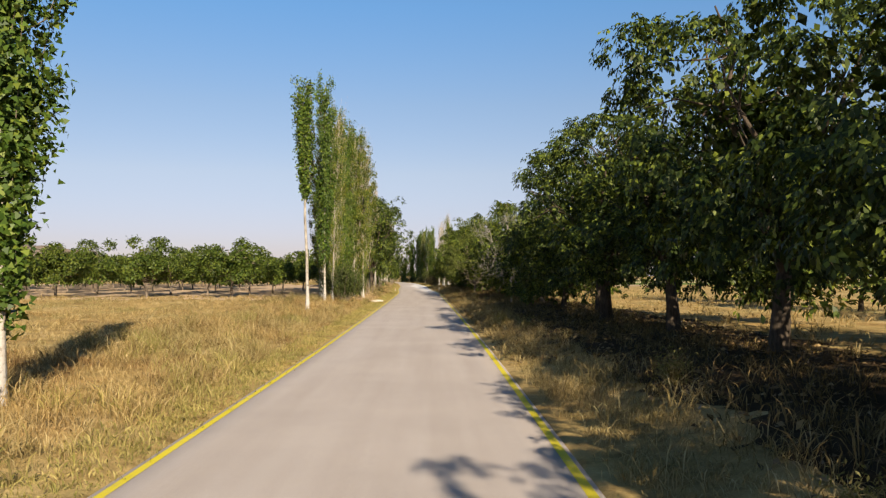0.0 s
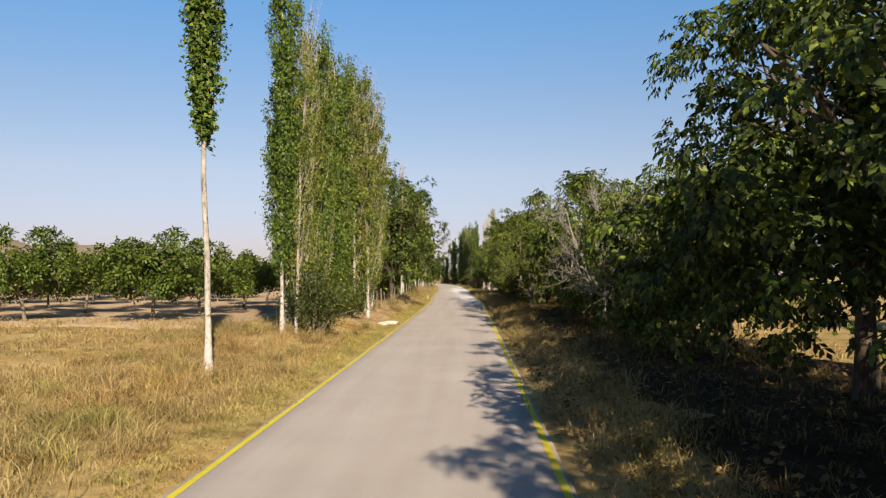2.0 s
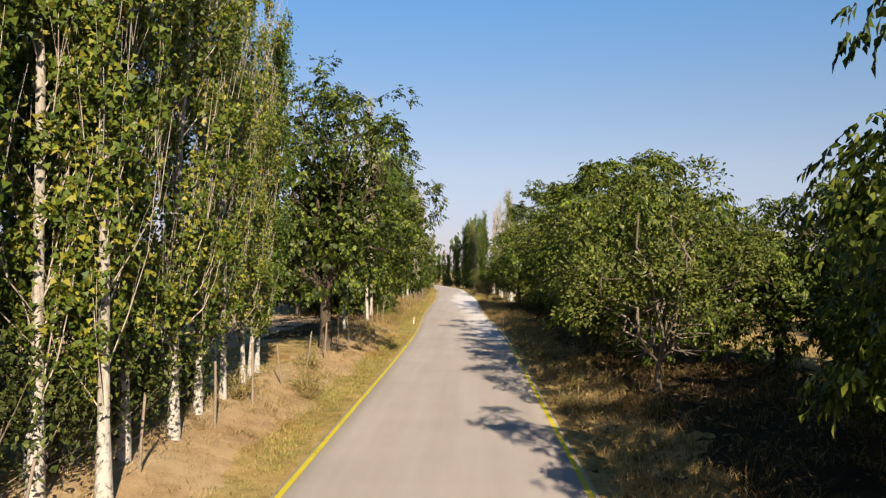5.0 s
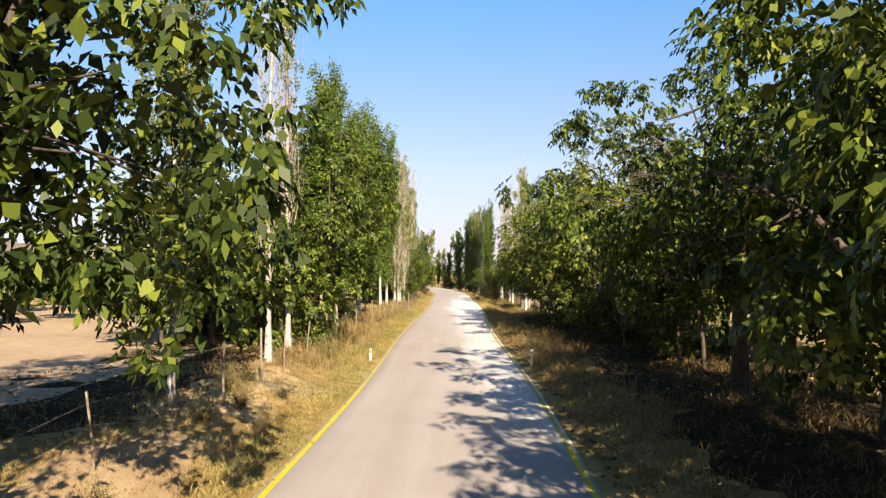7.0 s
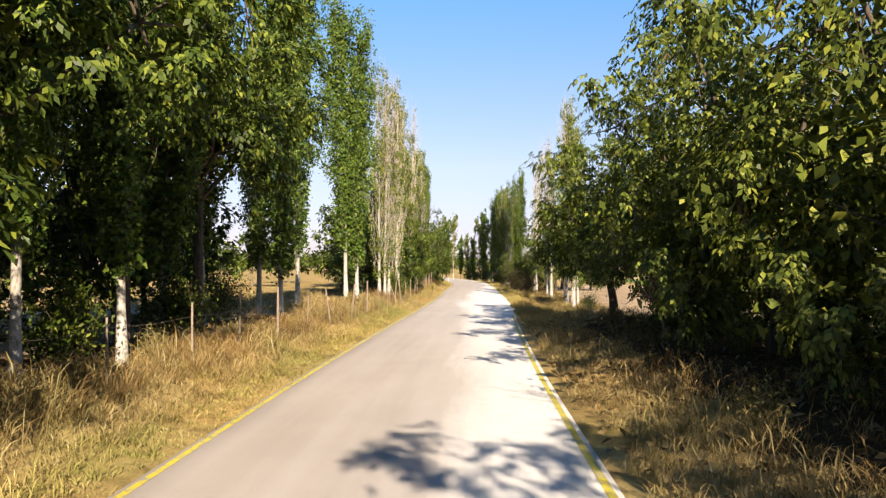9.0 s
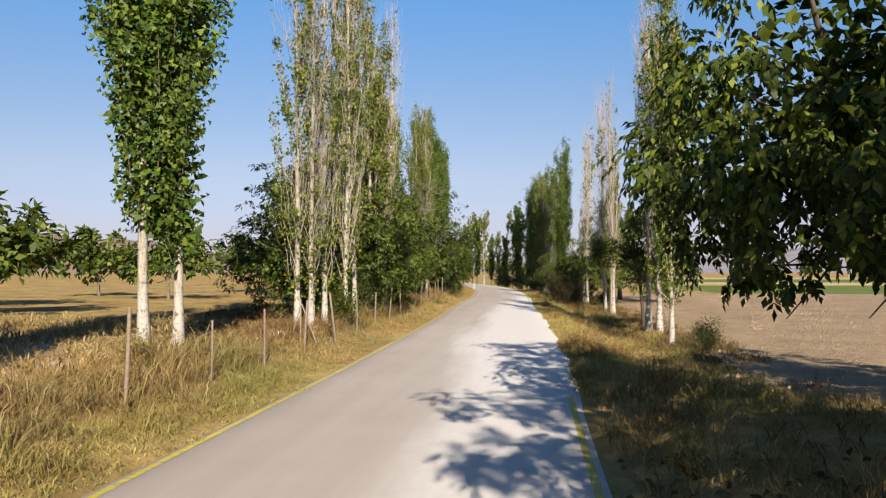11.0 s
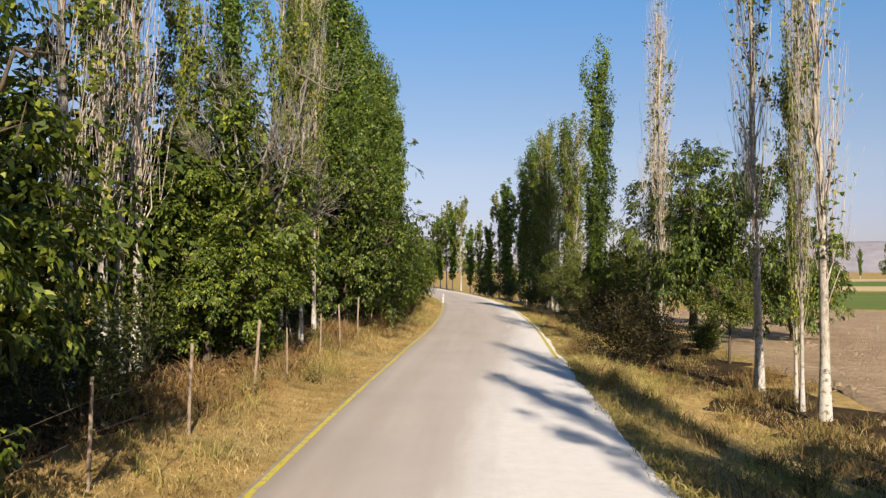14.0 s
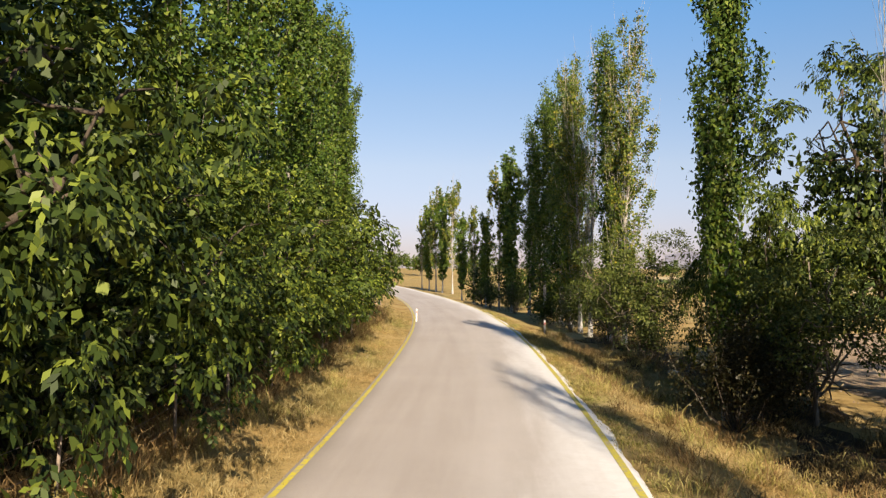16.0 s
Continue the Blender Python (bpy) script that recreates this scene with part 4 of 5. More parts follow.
# right side: walnuts in a row
# dark leaf colour here imitates shade from the neighbouring trees
tall_walnut = Kind(broad_tree("walnut_tree", "walnut tree", 7.8, 4.9, 3700, 5, 0.142, 0.074, 66, LEAF_DARK, BARK_DARK, "tall walnut tree with boughs over the road", "walnut trees", 1.0, 2.7, 10, 0.34, 0.2, 0.95, inner=3000, spray=0.24, dense=3.4))
trees(((walnut[1], 7.6, -16.0, 1.1), (walnut[0], 7.9, -7.0, 1.05), (walnut[0], 8.0, 2.5, 1.05), (walnut[0], 8.2, 11.5, 1.05), (walnut[0], 7.8, 19.4, 1.1, 1.05), (walnut[0], 7.4, 26.8, 0.94, 1.02), (walnut[0], 6.5, 33.2, 0.97, 1.1), (walnut[0], 7.3, 38.8, 1.08, 1.06), (walnut[2], 6.7, 46.4, 0.88, 1.02), (walnut[2], 6.5, 54.4, 1.05, 1.02),
       (walnut[2], 6.2, 59.0, 1.1, 1.12), (walnut[2], 5.9, 65.6, 1.24, 1.15), (walnut[2], 6.9, 71.6, 0.95), (walnut[2], 8.6, 76.5, 0.85), (walnut[1], 9.8, 106.0, 1.0, 1.0), (walnut[2], 4.0, 86.0, 1.1, 1.1), (walnut[1], 4.2, 91.0, 1.05, 1.12), (walnut[1], 4.8, 96.4, 1.0, 1.08), (tall_walnut, 4.0, 102.2, 0.98, 0.92),
       (walnut[1], 6.4, 109.8, 0.95, 0.95), (dark_walnut[1], 4.3, 110.3, 0.72, 0.7), (walnut[1], 6.6, 113.6, 0.95, 0.95), (walnut[3], 4.0, 118.8, 0.98, 0.98), (walnut[3], 3.4, 125.6, 1.08, 1.02), (walnut[3], 2.9, 133.5, 1.0, 0.98), (walnut[1], 1.6, 142.2, 1.0), (walnut[1], 6.4, 145.4, 1.0)))
trees(((back_tree[0], 14.0, 8.0, 0.85), (back_tree[1], 13.5, 20.0, 0.85), (back_tree[0], 12.8, 31.0, 0.8), (back_tree[1], 18.5, 92.0, 1.0), (back_tree[0], 10.2, 122.0, 1.0)))
fine[0].place(put_at(3.0, 79.5, 20, 1.1, 1.0))
walnut[2].place(put_at(7.8, 84.5, 150, 0.95))
for x, y, s in ((4.4, 118.2, 0.8), (4.9, 121.0, 0.9), (4.0, 124.0, 1.15), (4.4, 127.6, 1.25), (3.3, 130.6, 1.1), (4.0, 134.2, 1.3), (2.9, 137.6, 1.15)):
    bush[1].place(put_at(x, y, spin(), s), "leafy green bush under the walnut trees")
trees(((fine[0], 3.4, 116.0, 0.75), (fine[0], 1.6, 129.5, 0.8)))
# right side, third stretch: poplars, some bare
trees(((h1, 1.1, 162.8, 0.98, 0.85), (g2, 1.6, 166.6, 0.95, 0.75), (d1, 0.95, 169.7, 1.05, 1.35), (d0, 1.4, 169.4, 1.0, 1.2), (d1, 0.0, 189.4, 1.05, 1.15), (d0, 0.3, 185.2, 1.0, 1.1), (h1, 0.4, 187.6, 0.85, 0.42), (d1, 0.25, 186.6, 0.75, 0.5),
       (d0, -1.07, 204.5, 1.03, 1.1), (d1, -0.85, 201.5, 1.0, 1.1), (g0, -2.8, 209.9, 1.03, 0.85), (h1, -3.3, 228.4, 1.05), (g1, -3.8, 230.4, 1.0), (d0, -4.5, 234.0, 1.0), (h1, -4.9, 236.4, 1.05), (g0, -5.3, 239.5, 1.0),
       (g2, -5.8, 243.5, 1.18, 1.2), (g1, -6.8, 247.5, 1.05, 1.1), (g0, -7.9, 252.0, 1.0)))
for k, (x, y, s) in enumerate(((-9.4, 257.0, 0.9), (-10.6, 261.0, 0.85), (-12.0, 265.0, 0.6), (-13.4, 269.0, 0.65), (-15.0, 274.0, 0.6), (-19.0, 303.0, 1.08), (-21.2, 310.0, 1.02), (-22.6, 313.5, 1.1), (-24.5, 320.0, 0.95), (-26.5, 326.0, 0.9))):
    far_poplar[k % 2].place(put_at(x, y, spin(), s, s))
fine[1].place(put_at(1.0, 172.4, 70, 1.25, lean=(0, -9)))
trees(((walnut[0], 2.6, 214.0, 1.14, 1.05), (walnut[2], -1.4, 212.6, 0.95, 0.62), (walnut[0], 1.3, 201.8, 1.0, 0.78), (walnut[2], 5.6, 206.0, 0.9, 0.7), (fine[0], -0.9, 209.6, 0.8), (fine[1], 0.7, 196.2, 0.7)))
for x, y, s in ((-2.9, 208.6, 1.05), (-2.1, 209.2, 0.95), (-3.2, 192.6, 0.95), (-2.5, 194.4, 1.0), (-1.8, 196.0, 0.8)):
    brown_bush.place(put_at(x, y, spin(), s))
for k, x, y, s in ((0, -1.7, 210.6, 0.85), (0, -4.0, 229.0, 1.0), (0, -5.4, 237.0, 1.0), (0, -3.0, 222.0, 1.0), (0, 2.0, 160.5, 0.5), (1, -6.8, 243.0, 1.0), (0, -9.0, 255.0, 1.0), (0, -11.5, 263.0, 1.0), (1, 0.4, 199.0, 0.8)):
    bush[k].place(put_at(x, y, spin(), s))
trees(((fine[0], -3.1, 222.6, 0.85), (fine[0], -4.0, 226.5, 0.8)))

# trees further back, behind both rows
for k, (x, y, s) in enumerate(((-14.0, 112.0, 0.9), (-14.5, 117.5, 1.0), (-16.0, 126.0, 0.95), (-15.5, 135.0, 0.8), (-17.0, 177.0, 1.0), (-17.2, 183.5, 1.0), (-18.4, 204.5, 1.0),
                               (-18.5, 203.0, 1.0), (-19.0, 209.5, 1.0), (-19.6, 216.0, 1.0), (-20.4, 223.0, 1.0), (23.0, 14.0, 0.9), (22.0, 28.0, 0.9), (21.0, 42.0, 0.9), (20.0, 56.0, 0.9), (11.0, 70.0, 0.75), (10.4, 82.0, 0.8), (19.0, 101.0, 0.95), (9.6, 115.0, 0.95),
                               (8.0, 126.5, 0.9), (7.2, 138.0, 0.8), (-4.4, 241.0, 0.5), (-6.4, 250.0, 0.5), (-9.0, 259.5, 0.55), (-12.5, 267.5, 0.5))):
    back_tree[k % 2].place(put_at(x, y, spin(), s))

# bare trees among the walnuts
def bare_tree(height, spread, seed, bark, label):
    r = np.random.default_rng(seed)
    root = new("bare_tree")
    t, limbs, ends = limbs_of(r, height, spread, 6, 0.22, 0.06)
    piece("trunk", t.mesh("trunk", bark), root)
    for lt in limbs:
        piece("limb", lt.mesh("limb", bark), root)
    tw = Tubes()
    for e in ends:
        out = unit(e * [1, 1, 0.4] - [0, 0, height * 0.1])
        for _ in range(4):
            d = unit(out + r.normal(0, 0.55, 3) + [0, 0, 0.25])
            ln = r.uniform(0.5, 1.2)
            k = np.linspace(0, 1, 4)[:, None]
            pts = e + d * ln * k + np.array([0, 0, 0.22]) * ln * k**2 + np.r_[np.zeros((1, 3)), r.normal(0, 0.05, (3, 3))]
            tw.add(pts, [0.010, 0.008, 0.005, 0.003], 3)
            for _ in range(3):
                q = pts[r.integers(1, 3)]
                e2 = q + unit(d + r.normal(0, 0.6, 3)) * r.uniform(0.2, 0.55)
                tw.add([q, (q + e2) / 2 + r.normal(0, 0.03, 3), e2], [0.006, 0.004, 0.002], 3)
    piece("twig_spray", tw.mesh("twig_spray", bark), root)
    return tagged(root, label, "bare tree")


bare_tree(6.6, 2.5, 5, BARK_ASH, "leafless tree with grey dry branches").matrix_basis = put_at(4.4, 53.6, 30, 1.0)
bare_tree(9.4, 2.6, 8, BARK_ASH, "half-dead tree with curved grey branches behind the fence").matrix_basis = put_at(-13.1, 187.6, 60)
bare_tree(9.6, 3.0, 6, BARK_DARK, "leafless dark tree standing among walnuts").matrix_basis = put_at(4.6, 108.0, 130)

# the orchard, in rows behind the dry field
n_orch = 0
for row, y in enumerate(np.arange(60, 150, 7.0)):
    for col in range(8):
        x = -15.0 - col * 6.2 - (row % 2) * 1.0 + float(r2.normal(0, 0.3))
        if col > 4 + row * 0.8 or (y > 95 and col < 2):
            continue
        kind = near_orchard[n_orch % 2] if y < 90 and x > -34 else orchard[n_orch % 3]
        kind.place(put_at(x, y + float(r2.normal(0, 0.3)), spin(), float(r2.uniform(0.85, 1.15))))
        n_orch += 1
for x, y in ((-24, 160), (-30, 168), (-26, 178), (-34, 184), (-28, 196), (-38, 150), (-42, 172)):
    orchard[0].place(put_at(x, y, spin(), 1.2))
# low trees along the field edges far off
for k in range(16):
    orchard[k % 3].place(put_at(30 + k * 14 + float(r2.normal(0, 4)), 436 + float(r2.normal(0, 5)), spin(), float(r2.uniform(1.2, 2.2))))
for k in range(16):
    orchard[k % 3].place(put_at(-150 + k * 8.5 + float(r2.normal(0, 3)), 520 + float(r2.normal(0, 8)), spin(), float(r2.uniform(1.6, 2.6))), "distant round green tree in a hedge row")
# far rows of poplars across the fields
for k in range(16):
    far_poplar[k % 2].place(put_at(120 + k * 9 + float(r2.normal(0, 2)), 520 + k * 3, spin(), 0.8, float(r2.uniform(0.7, 1.1))))


# ---- fence behind the left verge ----
def fence():
    root = new("wire_fence")
    ys = np.cumsum(r2.uniform(2.7, 3.9, 56)) + 64
    off = np.interp(ys, [64, 80, 107, 151, 200, 235], [-4.5, -4.6, -4.75, -3.75, -4.3, -4.7])
    kinds = []
    for k in range(4):
        t = Tubes()
        h = 1.15 + 0.1 * k
        w = 0.022 + 0.004 * k
        t.add([[0, 0, -0.1], [0.01, 0, h * 0.5], [0.0, 0.012, h]], [w, w * 0.95, w * 0.85], 7)
        kinds.append(t.mesh("fence_post", M_POST))
    tops = []
    for k, (y, d) in enumerate(zip(ys, off)):
        x = float(cx(y) + d)
        ob = piece("fence_post", kinds[k % 4], root)
        lean = (float(r2.normal(0, 3)), float(r2.normal(0, 3))) if k % 9 else (float(r2.normal(0, 7)), float(r2.normal(0, 7)))
        ob.matrix_basis = pose(x, y, float(gz(x, y)), lean[0], lean[1], spin())
        tops.append(ob.matrix_basis)
    for h in (0.3, 0.62, 0.98):
        pts = []
        for m, nxt in zip(tops, tops[1:] + [tops[-1]]):
            a, b = m @ Vector((0, 0, h)), nxt @ Vector((0, 0, h))
            pts += [a, (a + b) / 2 - Vector((0, 0, 0.04))]
        t = Tubes()
        t.add(np.array([tuple(p) for p in pts[:-1]]), np.full(len(pts) - 1, 0.0035), 3)
        piece("wire", t.mesh("wire", M_WIRE), root)
    return tagged(root, "old wire fence on weathered leaning wooden posts", "fence")


fence()


def brace(x, y, turn):
    """Three poles leant together to hold the fence."""
    root = new("fence_brace")
    for k, (dx, dy, h) in enumerate(((0.0, 0.0, 1.45), (0.55, 0.1, 1.3), (-0.35, 0.5, 1.2))):
        q = Tubes()
        q.add([[dx, dy, -0.1], [dx * 0.5, dy * 0.5, h * 0.5], [dx * 0.05, dy * 0.05, h]], [0.026, 0.024, 0.02], 7)
        piece("pole", q.mesh("brace_pole", M_POLE), root)
    root.matrix_basis = put_at(x, y, turn, 0.8, sink=0.0)
    return tagged(root, "pale peeled poles leant together at the fence", "fence brace")


M_POLE = plain("peeled_pale_wood", (0.30, 0.26, 0.21), 0.85, 0.1, 0.5, 14)
brace(-9.6, 152.3, 20)
brace(-12.2, 187.3, 60)


def marker_post(x, y, h, turn):
    """A flat white roadside marker with a red reflector."""
    root = new("marker_post")
    bm = bmesh.new()
    bmesh.ops.create_cube(bm, size=1.0, matrix=Matrix.Translation((0, 0, h / 2)) @ Matrix.Diagonal((0.085, 0.04, h, 1)))
    bmesh.ops.bevel(bm, geom=bm.edges[:], offset=0.012, segments=2, affect="EDGES")
    me = bpy.data.meshes.new("post_body")
    bm.to_mesh(me)
    bm.free()
    me.materials.append(M_WHITE)
    body = piece("post_body", me, root)
    bm = bmesh.new()
    bmesh.ops.create_cube(bm, size=1.0, matrix=Matrix.Translation((0, -0.026, h * 0.78)) @ Matrix.Diagonal((0.05, 0.012, 0.1, 1)))
    me = bpy.data.meshes.new("reflector")
    bm.to_mesh(me)
    bm.free()
    me.materials.append(M_RED_REFLECTOR)
    piece("reflector", me, body, "red reflector")
    root.matrix_basis = pose(x, y, float(gz(x, y)) - 0.05, 0, 2, turn)
    return tagged(root, "small white roadside marker post with red reflector", "marker post", "marker posts")


for x, y, h, turn in ((-0.55, 111.4, 0.62, 0), (-6.45, 112.8, 0.5, 0), (-6.9, 230.3, 0.75, 15), (-14.0, 236.2, 0.75, 15)):
    marker_post(x, y, h, turn)


def heap(name, x, y, a, b, h, turn, material, label, category, seed=1):
    """A low heap with an uneven outline."""
    r = np.random.default_rng(seed)
    n, m = 26, 7
    th = np.arange(n) * 2 * np.pi / n
    out = 1 + 0.16 * np.sin(th * 3 + seed) + 0.1 * np.sin(th * 5 + 2 * seed) + r.normal(0, 0.04, n)
    v = [[0, 0, h]]
    for k in range(1, m + 1):
        u = k / m
        for i in range(n):
            v.append([a * u * out[i] * np.cos(th[i]), b * u * out[i] * np.sin(th[i]), h * (1 - u**2) * (1 + r.normal(0, 0.12)) - 0.03 * (k == m)])
    f3 = [[0, 1 + i, 1 + (i + 1) % n, 0] for i in range(n)]
    f = [[1 + (k - 1) * n + i, 1 + k * n + i, 1 + k * n + (i + 1) % n, 1 + (k - 1) * n + (i + 1) % n] for k in range(1, m) for i in range(n)]
    me = bpy.data.meshes.new(name)
    me.from_pydata(v, [], [g[:3] for g in f3] + f)
    me.materials.append(material)
    me.polygons.foreach_set("use_smooth", np.ones(len(me.polygons), bool))
    ob = new(name, me)
    ob.matrix_basis = pose(x, y, float(gz(x, y)) + 0.01, 0, 0, turn)
    return tagged(ob, label, category)


heap("lime_mound", -5.35, 67.6, 1.75, 0.42, 0.14, 78, M_LIME, "low spill of white lime on the verge", "lime mound")
heap("lime_mound", -5.35, 60.9, 0.22, 0.12, 0.05, 70, M_LIME, "small white lump of lime on the verge", "lime mound", 3)
heap("plastic_bag", -10.4, 152.4, 0.5, 0.22, 0.18, 20, M_WHITE, "crumpled white plastic bag in the dry grass", "plastic bag", 4)
heap("plastic_bag", -2.6, 219.0, 0.25, 0.14, 0.1, 20, M_WHITE, "crumpled white litter in the dry grass", "litter", 5)


# ---- dry grass ----
def grass(name, d, y, height, blades, width, material, label, seed):
    """Tufts of blades standing at offsets d from the road's middle and at y."""
    r = np.random.default_rng(seed)
    n = len(d)
    x = cx(y) + d
    z = gz(x, y)
    base = np.repeat(np.c_[x, y, z], blades, 0) + np.c_[r.normal(0, 0.09, (n * blades, 2)), np.full(n * blades, -0.01)]
    h = np.repeat(height, blades) * r.uniform(0.3, 1.15, n * blades)
    th = r.uniform(0, 2 * np.pi, n * blades)
    lean = r.uniform(0.15, 1.25, n * blades) * h
    tip = base + np.c_[np.cos(th) * lean, np.sin(th) * lean, h * r.uniform(0.55, 1.0, n * blades)]
    bend = base + (tip - base) * [0.38, 0.38, 0.72]
    ph = r.uniform(0, 2 * np.pi, n * blades)
    side = np.c_[np.cos(ph), np.sin(ph), np.zeros(n * blades)] * (width * r.uniform(0.7, 1.5, n * blades))[:, None]
    v = np.stack([base, bend + side, tip, bend - side], 1).reshape(-1, 3)
    me = soup(name, v, np.arange(len(v)).reshape(-1, 4), material)
    return tagged(piece(name, me), label, "grass", kind="stuff")


rg = np.random.default_rng(5)
M_RUST = straw_mat("reddish_dry_weeds", (0.12, 0.075, 0.036), (0.215, 0.142, 0.068), (0.34, 0.245, 0.125))


def sow(n, d0, d1, y0, y1, clump=0.6):
    """Places for tufts: thinned by a patchy pattern."""
    d, y = rg.uniform(d0, d1, n), rg.uniform(y0, y1, n)
    p = 0.5 + 0.5 * np.sin(d * 1.7 + np.sin(y * 0.8) * 1.5) * np.sin(y * 1.1 + d * 0.6)
    keep = rg.uniform(0, 1, n) < 1 - clump * p
    return d[keep], y[keep]


def tall_of(d, y, lo, hi):
    return lo + (hi - lo) * (0.5 + 0.5 * np.sin(d * 0.9 + y * 0.37) * np.sin(y * 0.53 - d * 0.5)) * rg.uniform(0.7, 1.3, len(d))


# left field and verge of the first stretch
d, y = sow(10500, -9.5, -3.5, 3, 57)
grass("dry_grass", d, y, tall_of(d, y, 0.10, 0.34), 9, 0.0062, M_STRAW, "tall dry straw-coloured grass on the verge", 1)
d, y = sow(5500, -26, -9.5, 12, 60)
grass("dry_grass", d, y, tall_of(d, y, 0.14, 0.4), 9, 0.012, M_STRAW, "tall dry straw-coloured grass in the field", 2)
d, y = sow(6500, -3.6, -2.58, 3, 150, 0.3)
grass("verge_grass", d, y, tall_of(d, y, 0.09, 0.22) * (0.5 + 0.5 * smooth(2.6, 3.0, -d)), 9, 0.008, M_VERGE, "short greenish-yellow grass at the road's edge", 3)
d, y = sow(2900, -6.0, -3.4, 57, 107, 0.8)
grass("dry_grass", d, y, tall_of(d, y, 0.1, 0.3), 8, 0.006, M_STRAW, "thin dry grass on reddish soil", 4)
d, y = sow(6800, -5.6, -3.3, 107, 153, 0.5)
grass("dry_grass", d, y, tall_of(d, y, 0.09, 0.28), 9, 0.0062, M_STRAW, "dry golden grass between road and fence", 5)
d, y = sow(12000, -5.2, -2.62, 150, 245, 0.4)
grass("dry_grass", d, y, tall_of(d, y, 0.07, 0.24) * (0.45 + 0.55 * smooth(2.6, 3.1, -d)), 9, 0.0062, M_STRAW, "dry golden grass between road and fence", 6)
d, y = sow(3500, -20, -5.5, 137, 157, 0.5)
grass("dry_grass", d, y, tall_of(d, y, 0.2, 0.4), 9, 0.014, M_STRAW, "dry golden grass behind the fence", 7)
d, y = sow(1500, -8.6, -3.3, 94, 109, 0.85)
grass("dry_grass", d, y, tall_of(d, y, 0.08, 0.28), 9, 0.006, M_STRAW, "thin straw tufts on pale trampled soil", 17)
# right verge
d, y = sow(8500, 2.85, 4.6, 3, 142, 0.5)
grass("dry_grass", d, y, tall_of(d, y, 0.1, 0.32), 9, 0.0062, M_STRAW, "dry straw-coloured grass along the verge", 8)
d, y = sow(5200, 4.4, 9.5, 3, 142, 0.7)
grass("dry_grass", d, y, tall_of(d, y, 0.2, 0.55), 9, 0.009, M_SHADE_WEED, "sparse withered weeds under walnuts, coloured dark for shade", 9)
d, y = sow(2000, 9.5, 24, 5, 120, 0.6)
grass("dry_grass", d, y, tall_of(d, y, 0.2, 0.5), 9, 0.016, M_STRAW, "dry grass in the open beyond the walnuts", 10)
d, y = sow(13000, 2.75, 7.6, 142, 232, 0.45)
grass("dry_grass", d, y, tall_of(d, y, 0.07, 0.26), 9, 0.0062, M_STRAW, "dry golden grass sloping to the field", 11)

# tufts over the frayed edge of the dust
d, y = sow(4200, 2.62, 3.15, 146, 250, 0.75)
grass("verge_grass", d, y, tall_of(d, y, 0.05, 0.2), 9, 0.009, M_VERGE, "short grass growing over the dusty road edge", 15)
# taller red-brown growth at the foot of the fence
d, y = sow(5200, -5.4, -4.0, 107, 240, 0.6)
grass("fence_weeds", d, y, tall_of(d, y, 0.25, 0.7), 8, 0.007, M_RUST, "tall reddish dry weeds along the wire fence", 16)



def clumped(n, each, d0, d1, y0, y1):
    """Places for tufts standing close together in clumps."""
    cd, cy = rg.uniform(d0, d1, n), rg.uniform(y0, y1, n)
    d, y = np.repeat(cd, each), np.repeat(cy, each)
    return d + rg.normal(0, 0.22, n * each), y + rg.normal(0, 0.26, n * each)


d, y = clumped(170, 16, -9.3, -3.5, 5, 57)
grass("weed_clumps", d, y, rg.uniform(0.3, 0.75, len(d)), 8, 0.006, M_STRAW, "tall clumps of dry weeds in the grass", 31)
d, y = clumped(150, 18, -10.0, -3.6, 5, 57)
grass("weed_clumps", d, y, rg.uniform(0.14, 0.38, len(d)), 7, 0.007, M_RUST, "low brown clumps of dead weeds in the grass", 38)
d, y = clumped(60, 16, -9.0, -3.4, 5, 57)
grass("weed_clumps", d, y, rg.uniform(0.25, 0.6, len(d)), 8, 0.007, M_VERGE, "olive clumps of weeds in the dry grass", 32)
d, y = clumped(60, 20, -4.9, -3.9, 107, 150)
grass("weed_clumps", d, y, rg.uniform(0.3, 0.85, len(d)), 8, 0.006, M_STRAW, "bushy straw-coloured weeds at the fence", 39)
d, y = clumped(110, 16, 3.1, 7.6, 143, 225)
grass("weed_clumps", d, y, rg.uniform(0.2, 0.55, len(d)), 8, 0.006, M_RUST, "reddish clumps of dry weeds on the slope", 33)
d, y = clumped(150, 14, 6.0, 9.0, 157, 236)
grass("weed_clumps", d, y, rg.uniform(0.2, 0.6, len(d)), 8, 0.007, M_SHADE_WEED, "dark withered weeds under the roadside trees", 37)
d, y = clumped(130, 16, 3.0, 7.0, 143, 225)
grass("weed_clumps", d, y, rg.uniform(0.2, 0.5, len(d)), 8, 0.007, M_VERGE, "olive clumps of weeds on the slope", 34)
d, y = clumped(90, 14, -5.0, -3.2, 107, 235)
grass("weed_clumps", d, y, rg.uniform(0.2, 0.55, len(d)), 8, 0.006, M_VERGE, "olive clumps of weeds beside the fence", 35)
d, y = clumped(120, 14, 3.0, 4.8, 5, 142)
grass("weed_clumps", d, y, rg.uniform(0.25, 0.7, len(d)), 8, 0.006, M_STRAW, "tall clumps of dry weeds along the verge", 36)

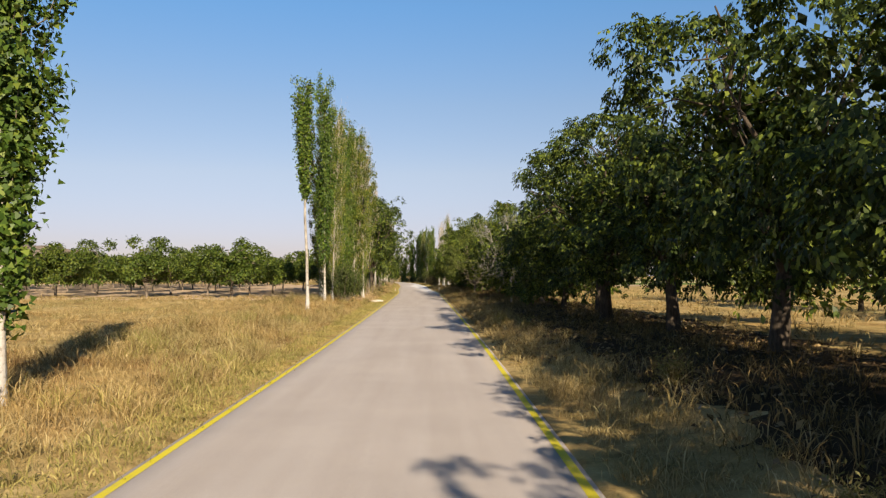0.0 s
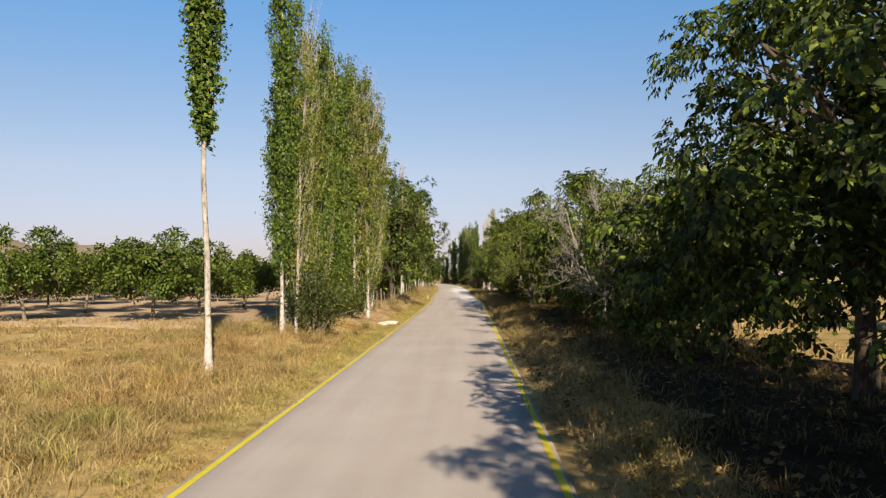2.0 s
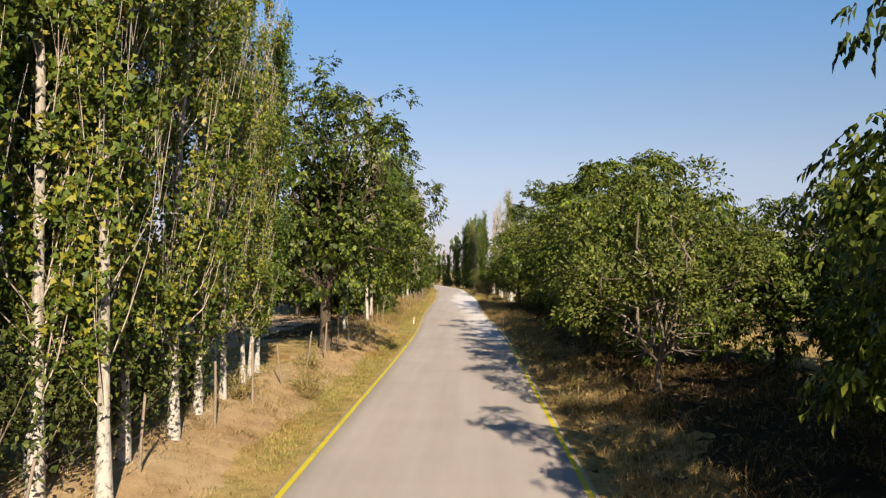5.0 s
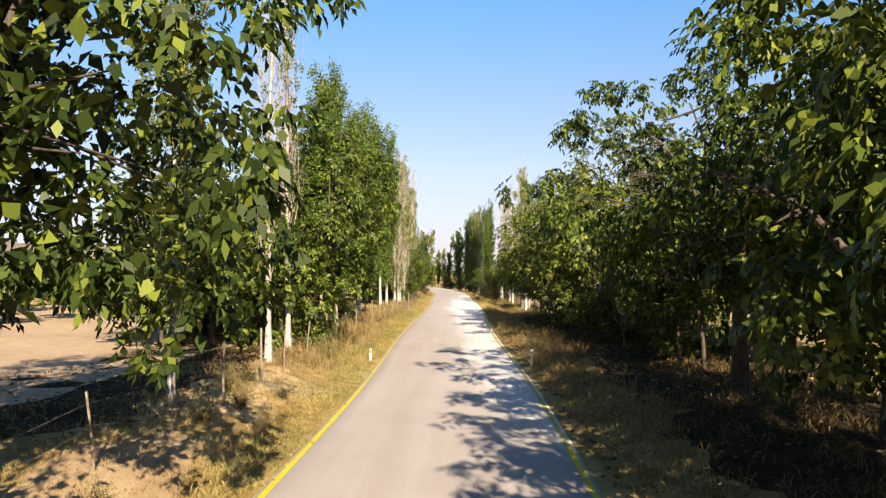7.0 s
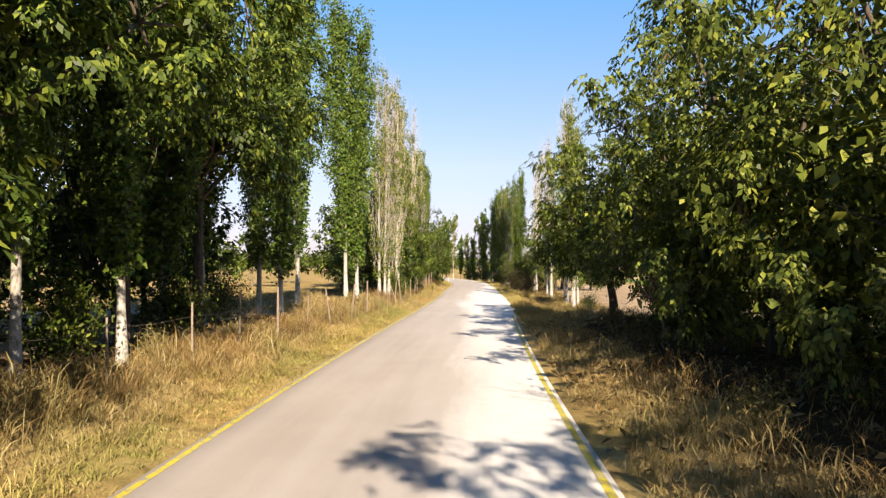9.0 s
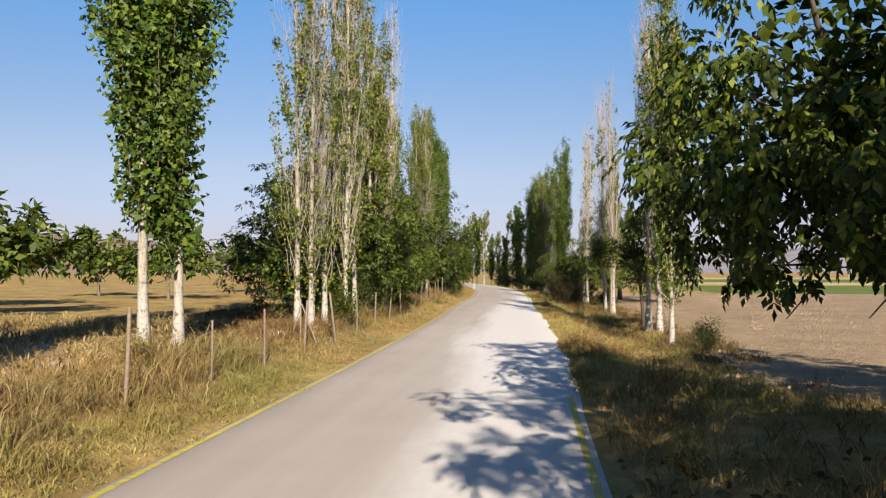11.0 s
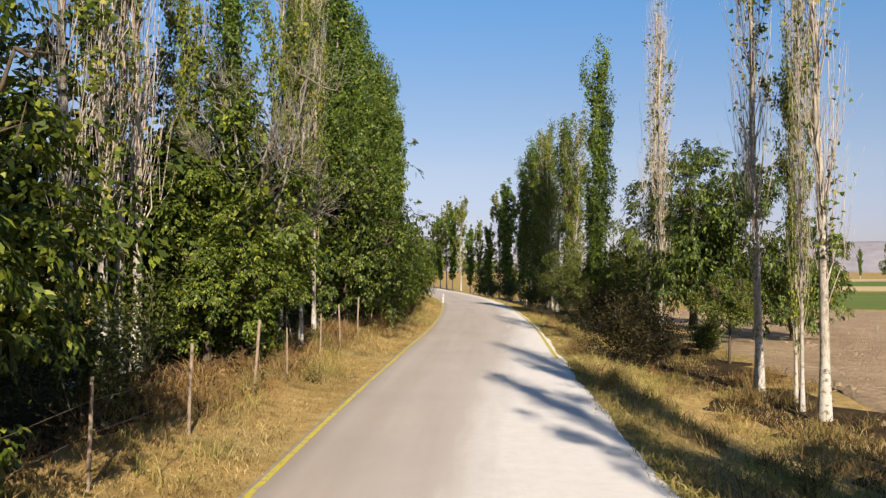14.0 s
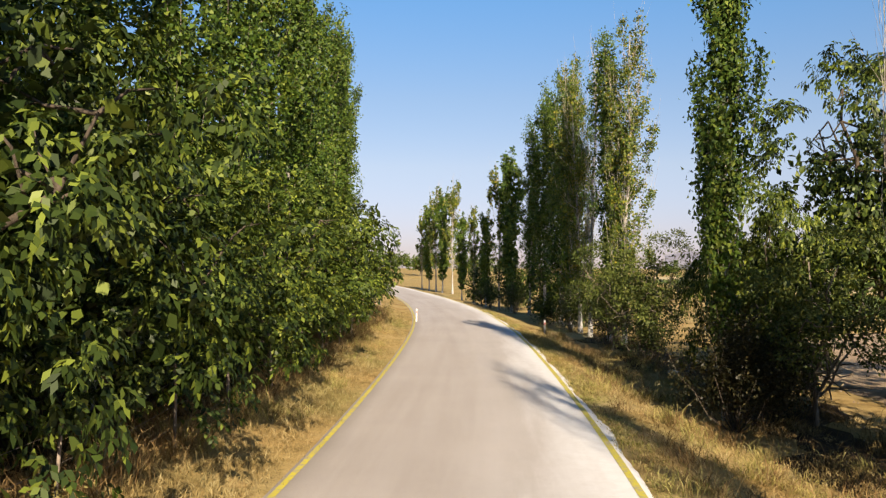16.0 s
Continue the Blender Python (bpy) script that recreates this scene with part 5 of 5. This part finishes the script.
weeds = [Kind(shrub("weed_plant", "weed", 0.55, 0.32, 420, 0.06, 0.022, 97, M_WEED, "small yellowing weed in the dry grass", "weeds", M_STRAW)),
         Kind(shrub("weed_plant", "weed", 0.9, 0.4, 520, 0.06, 0.022, 98, M_WEED, "tall dry weed with pale stalks", "weeds", M_STRAW))]
for k in range(64):
    y = float(rg.uniform(5, 240))
    side = -1 if rg.uniform() < 0.6 else 1
    dd = float(rg.uniform(3.4, 5.2 if y > 57 or side > 0 else 9.0)) * side
    weeds[k % 2].place(put_at(float(cx(y)) + dd, y, spin(), float(rg.uniform(0.6, 1.25)), sink=0.01))


def clods(n):
    """Loose clods of earth on the ploughed field's near edge."""
    r = np.random.default_rng(12)
    x, y = r.uniform(1.0, 14, n), r.uniform(146, 236, n)
    keep = r.uniform(0, 1, n) < 0.35 + 0.65 * (np.sin(x * 1.3 + y * 0.25) > 0.2)
    x, y = x[keep], y[keep]
    n = len(x)
    s = r.gamma(2.0, 0.02, n) + 0.02
    dirs = np.array([[1, 0, 0], [-0.4, 0.9, 0], [-0.5, -0.8, 0], [0.1, 0.1, 0.9], [0.3, -0.3, 0.6]])
    v = np.c_[x, y, gz(x, y) + 0.05][:, None] + dirs[None] * s[:, None, None] * r.uniform(0.6, 1.3, (n, 5, 1))
    f = np.array([[0, 1, 3], [1, 2, 3], [2, 4, 3], [0, 3, 4], [0, 4, 2]])
    faces = (np.arange(n)[:, None, None] * 5 + f[None]).reshape(-1, 3)
    return tagged(piece("earth_clods", soup("earth_clods", v.reshape(-1, 3), faces, M_PLOUGH)), "loose brown clods on the ploughed field", "clods", kind="stuff")


clods(3200)


def fallen_leaves(n, d0, d1, y0, y1, seed, label):
    """Dry leaves lying on the ground under the trees."""
    r = np.random.default_rng(seed)
    d, y = r.uniform(d0, d1, n), r.uniform(y0, y1, n)
    x = cx(y) + d
    at = np.c_[x, y, gz(x, y) + 0.055]
    a = unit(np.c_[r.normal(size=(n, 2)), r.normal(0, 0.35, n)])
    v, f = long_leaves(at, a, 0.16, 0.08, r)
    return tagged(piece("fallen_leaves", soup("fallen_leaves", v, f, M_FALLEN)), label, "fallen leaves", kind="stuff")


M_FALLEN = leaf_mat("fallen_leaf", (0.10, 0.06, 0.03), (0.19, 0.125, 0.06), (0.34, 0.24, 0.12), 0.1)
fallen_leaves(9000, 4.2, 11.0, 0, 141, 21, "dry brown leaves under the walnut trees")
fallen_leaves(3200, 2.75, 4.4, 20, 141, 24, "dry brown leaves on the shaded verge")
fallen_leaves(3500, -11.0, -5.2, 95, 137, 22, "dry brown leaves behind the fence")
fallen_leaves(7000, -10.5, -4.6, 152, 238, 23, "dry brown leaves behind the fence")
d, y = sow(1800, 3.2, 4.8, 30, 141, 0.8)
grass("dry_grass", d, y, tall_of(d, y, 0.1, 0.4), 8, 0.006, M_SHADE_WEED, "withered brown weeds on the verge, darkened for shade", 18)
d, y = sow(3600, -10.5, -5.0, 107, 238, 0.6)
grass("dry_grass", d, y, tall_of(d, y, 0.15, 0.5), 8, 0.008, M_SHADE_WEED, "sparse withered weeds behind the fence, darkened for shade", 14)
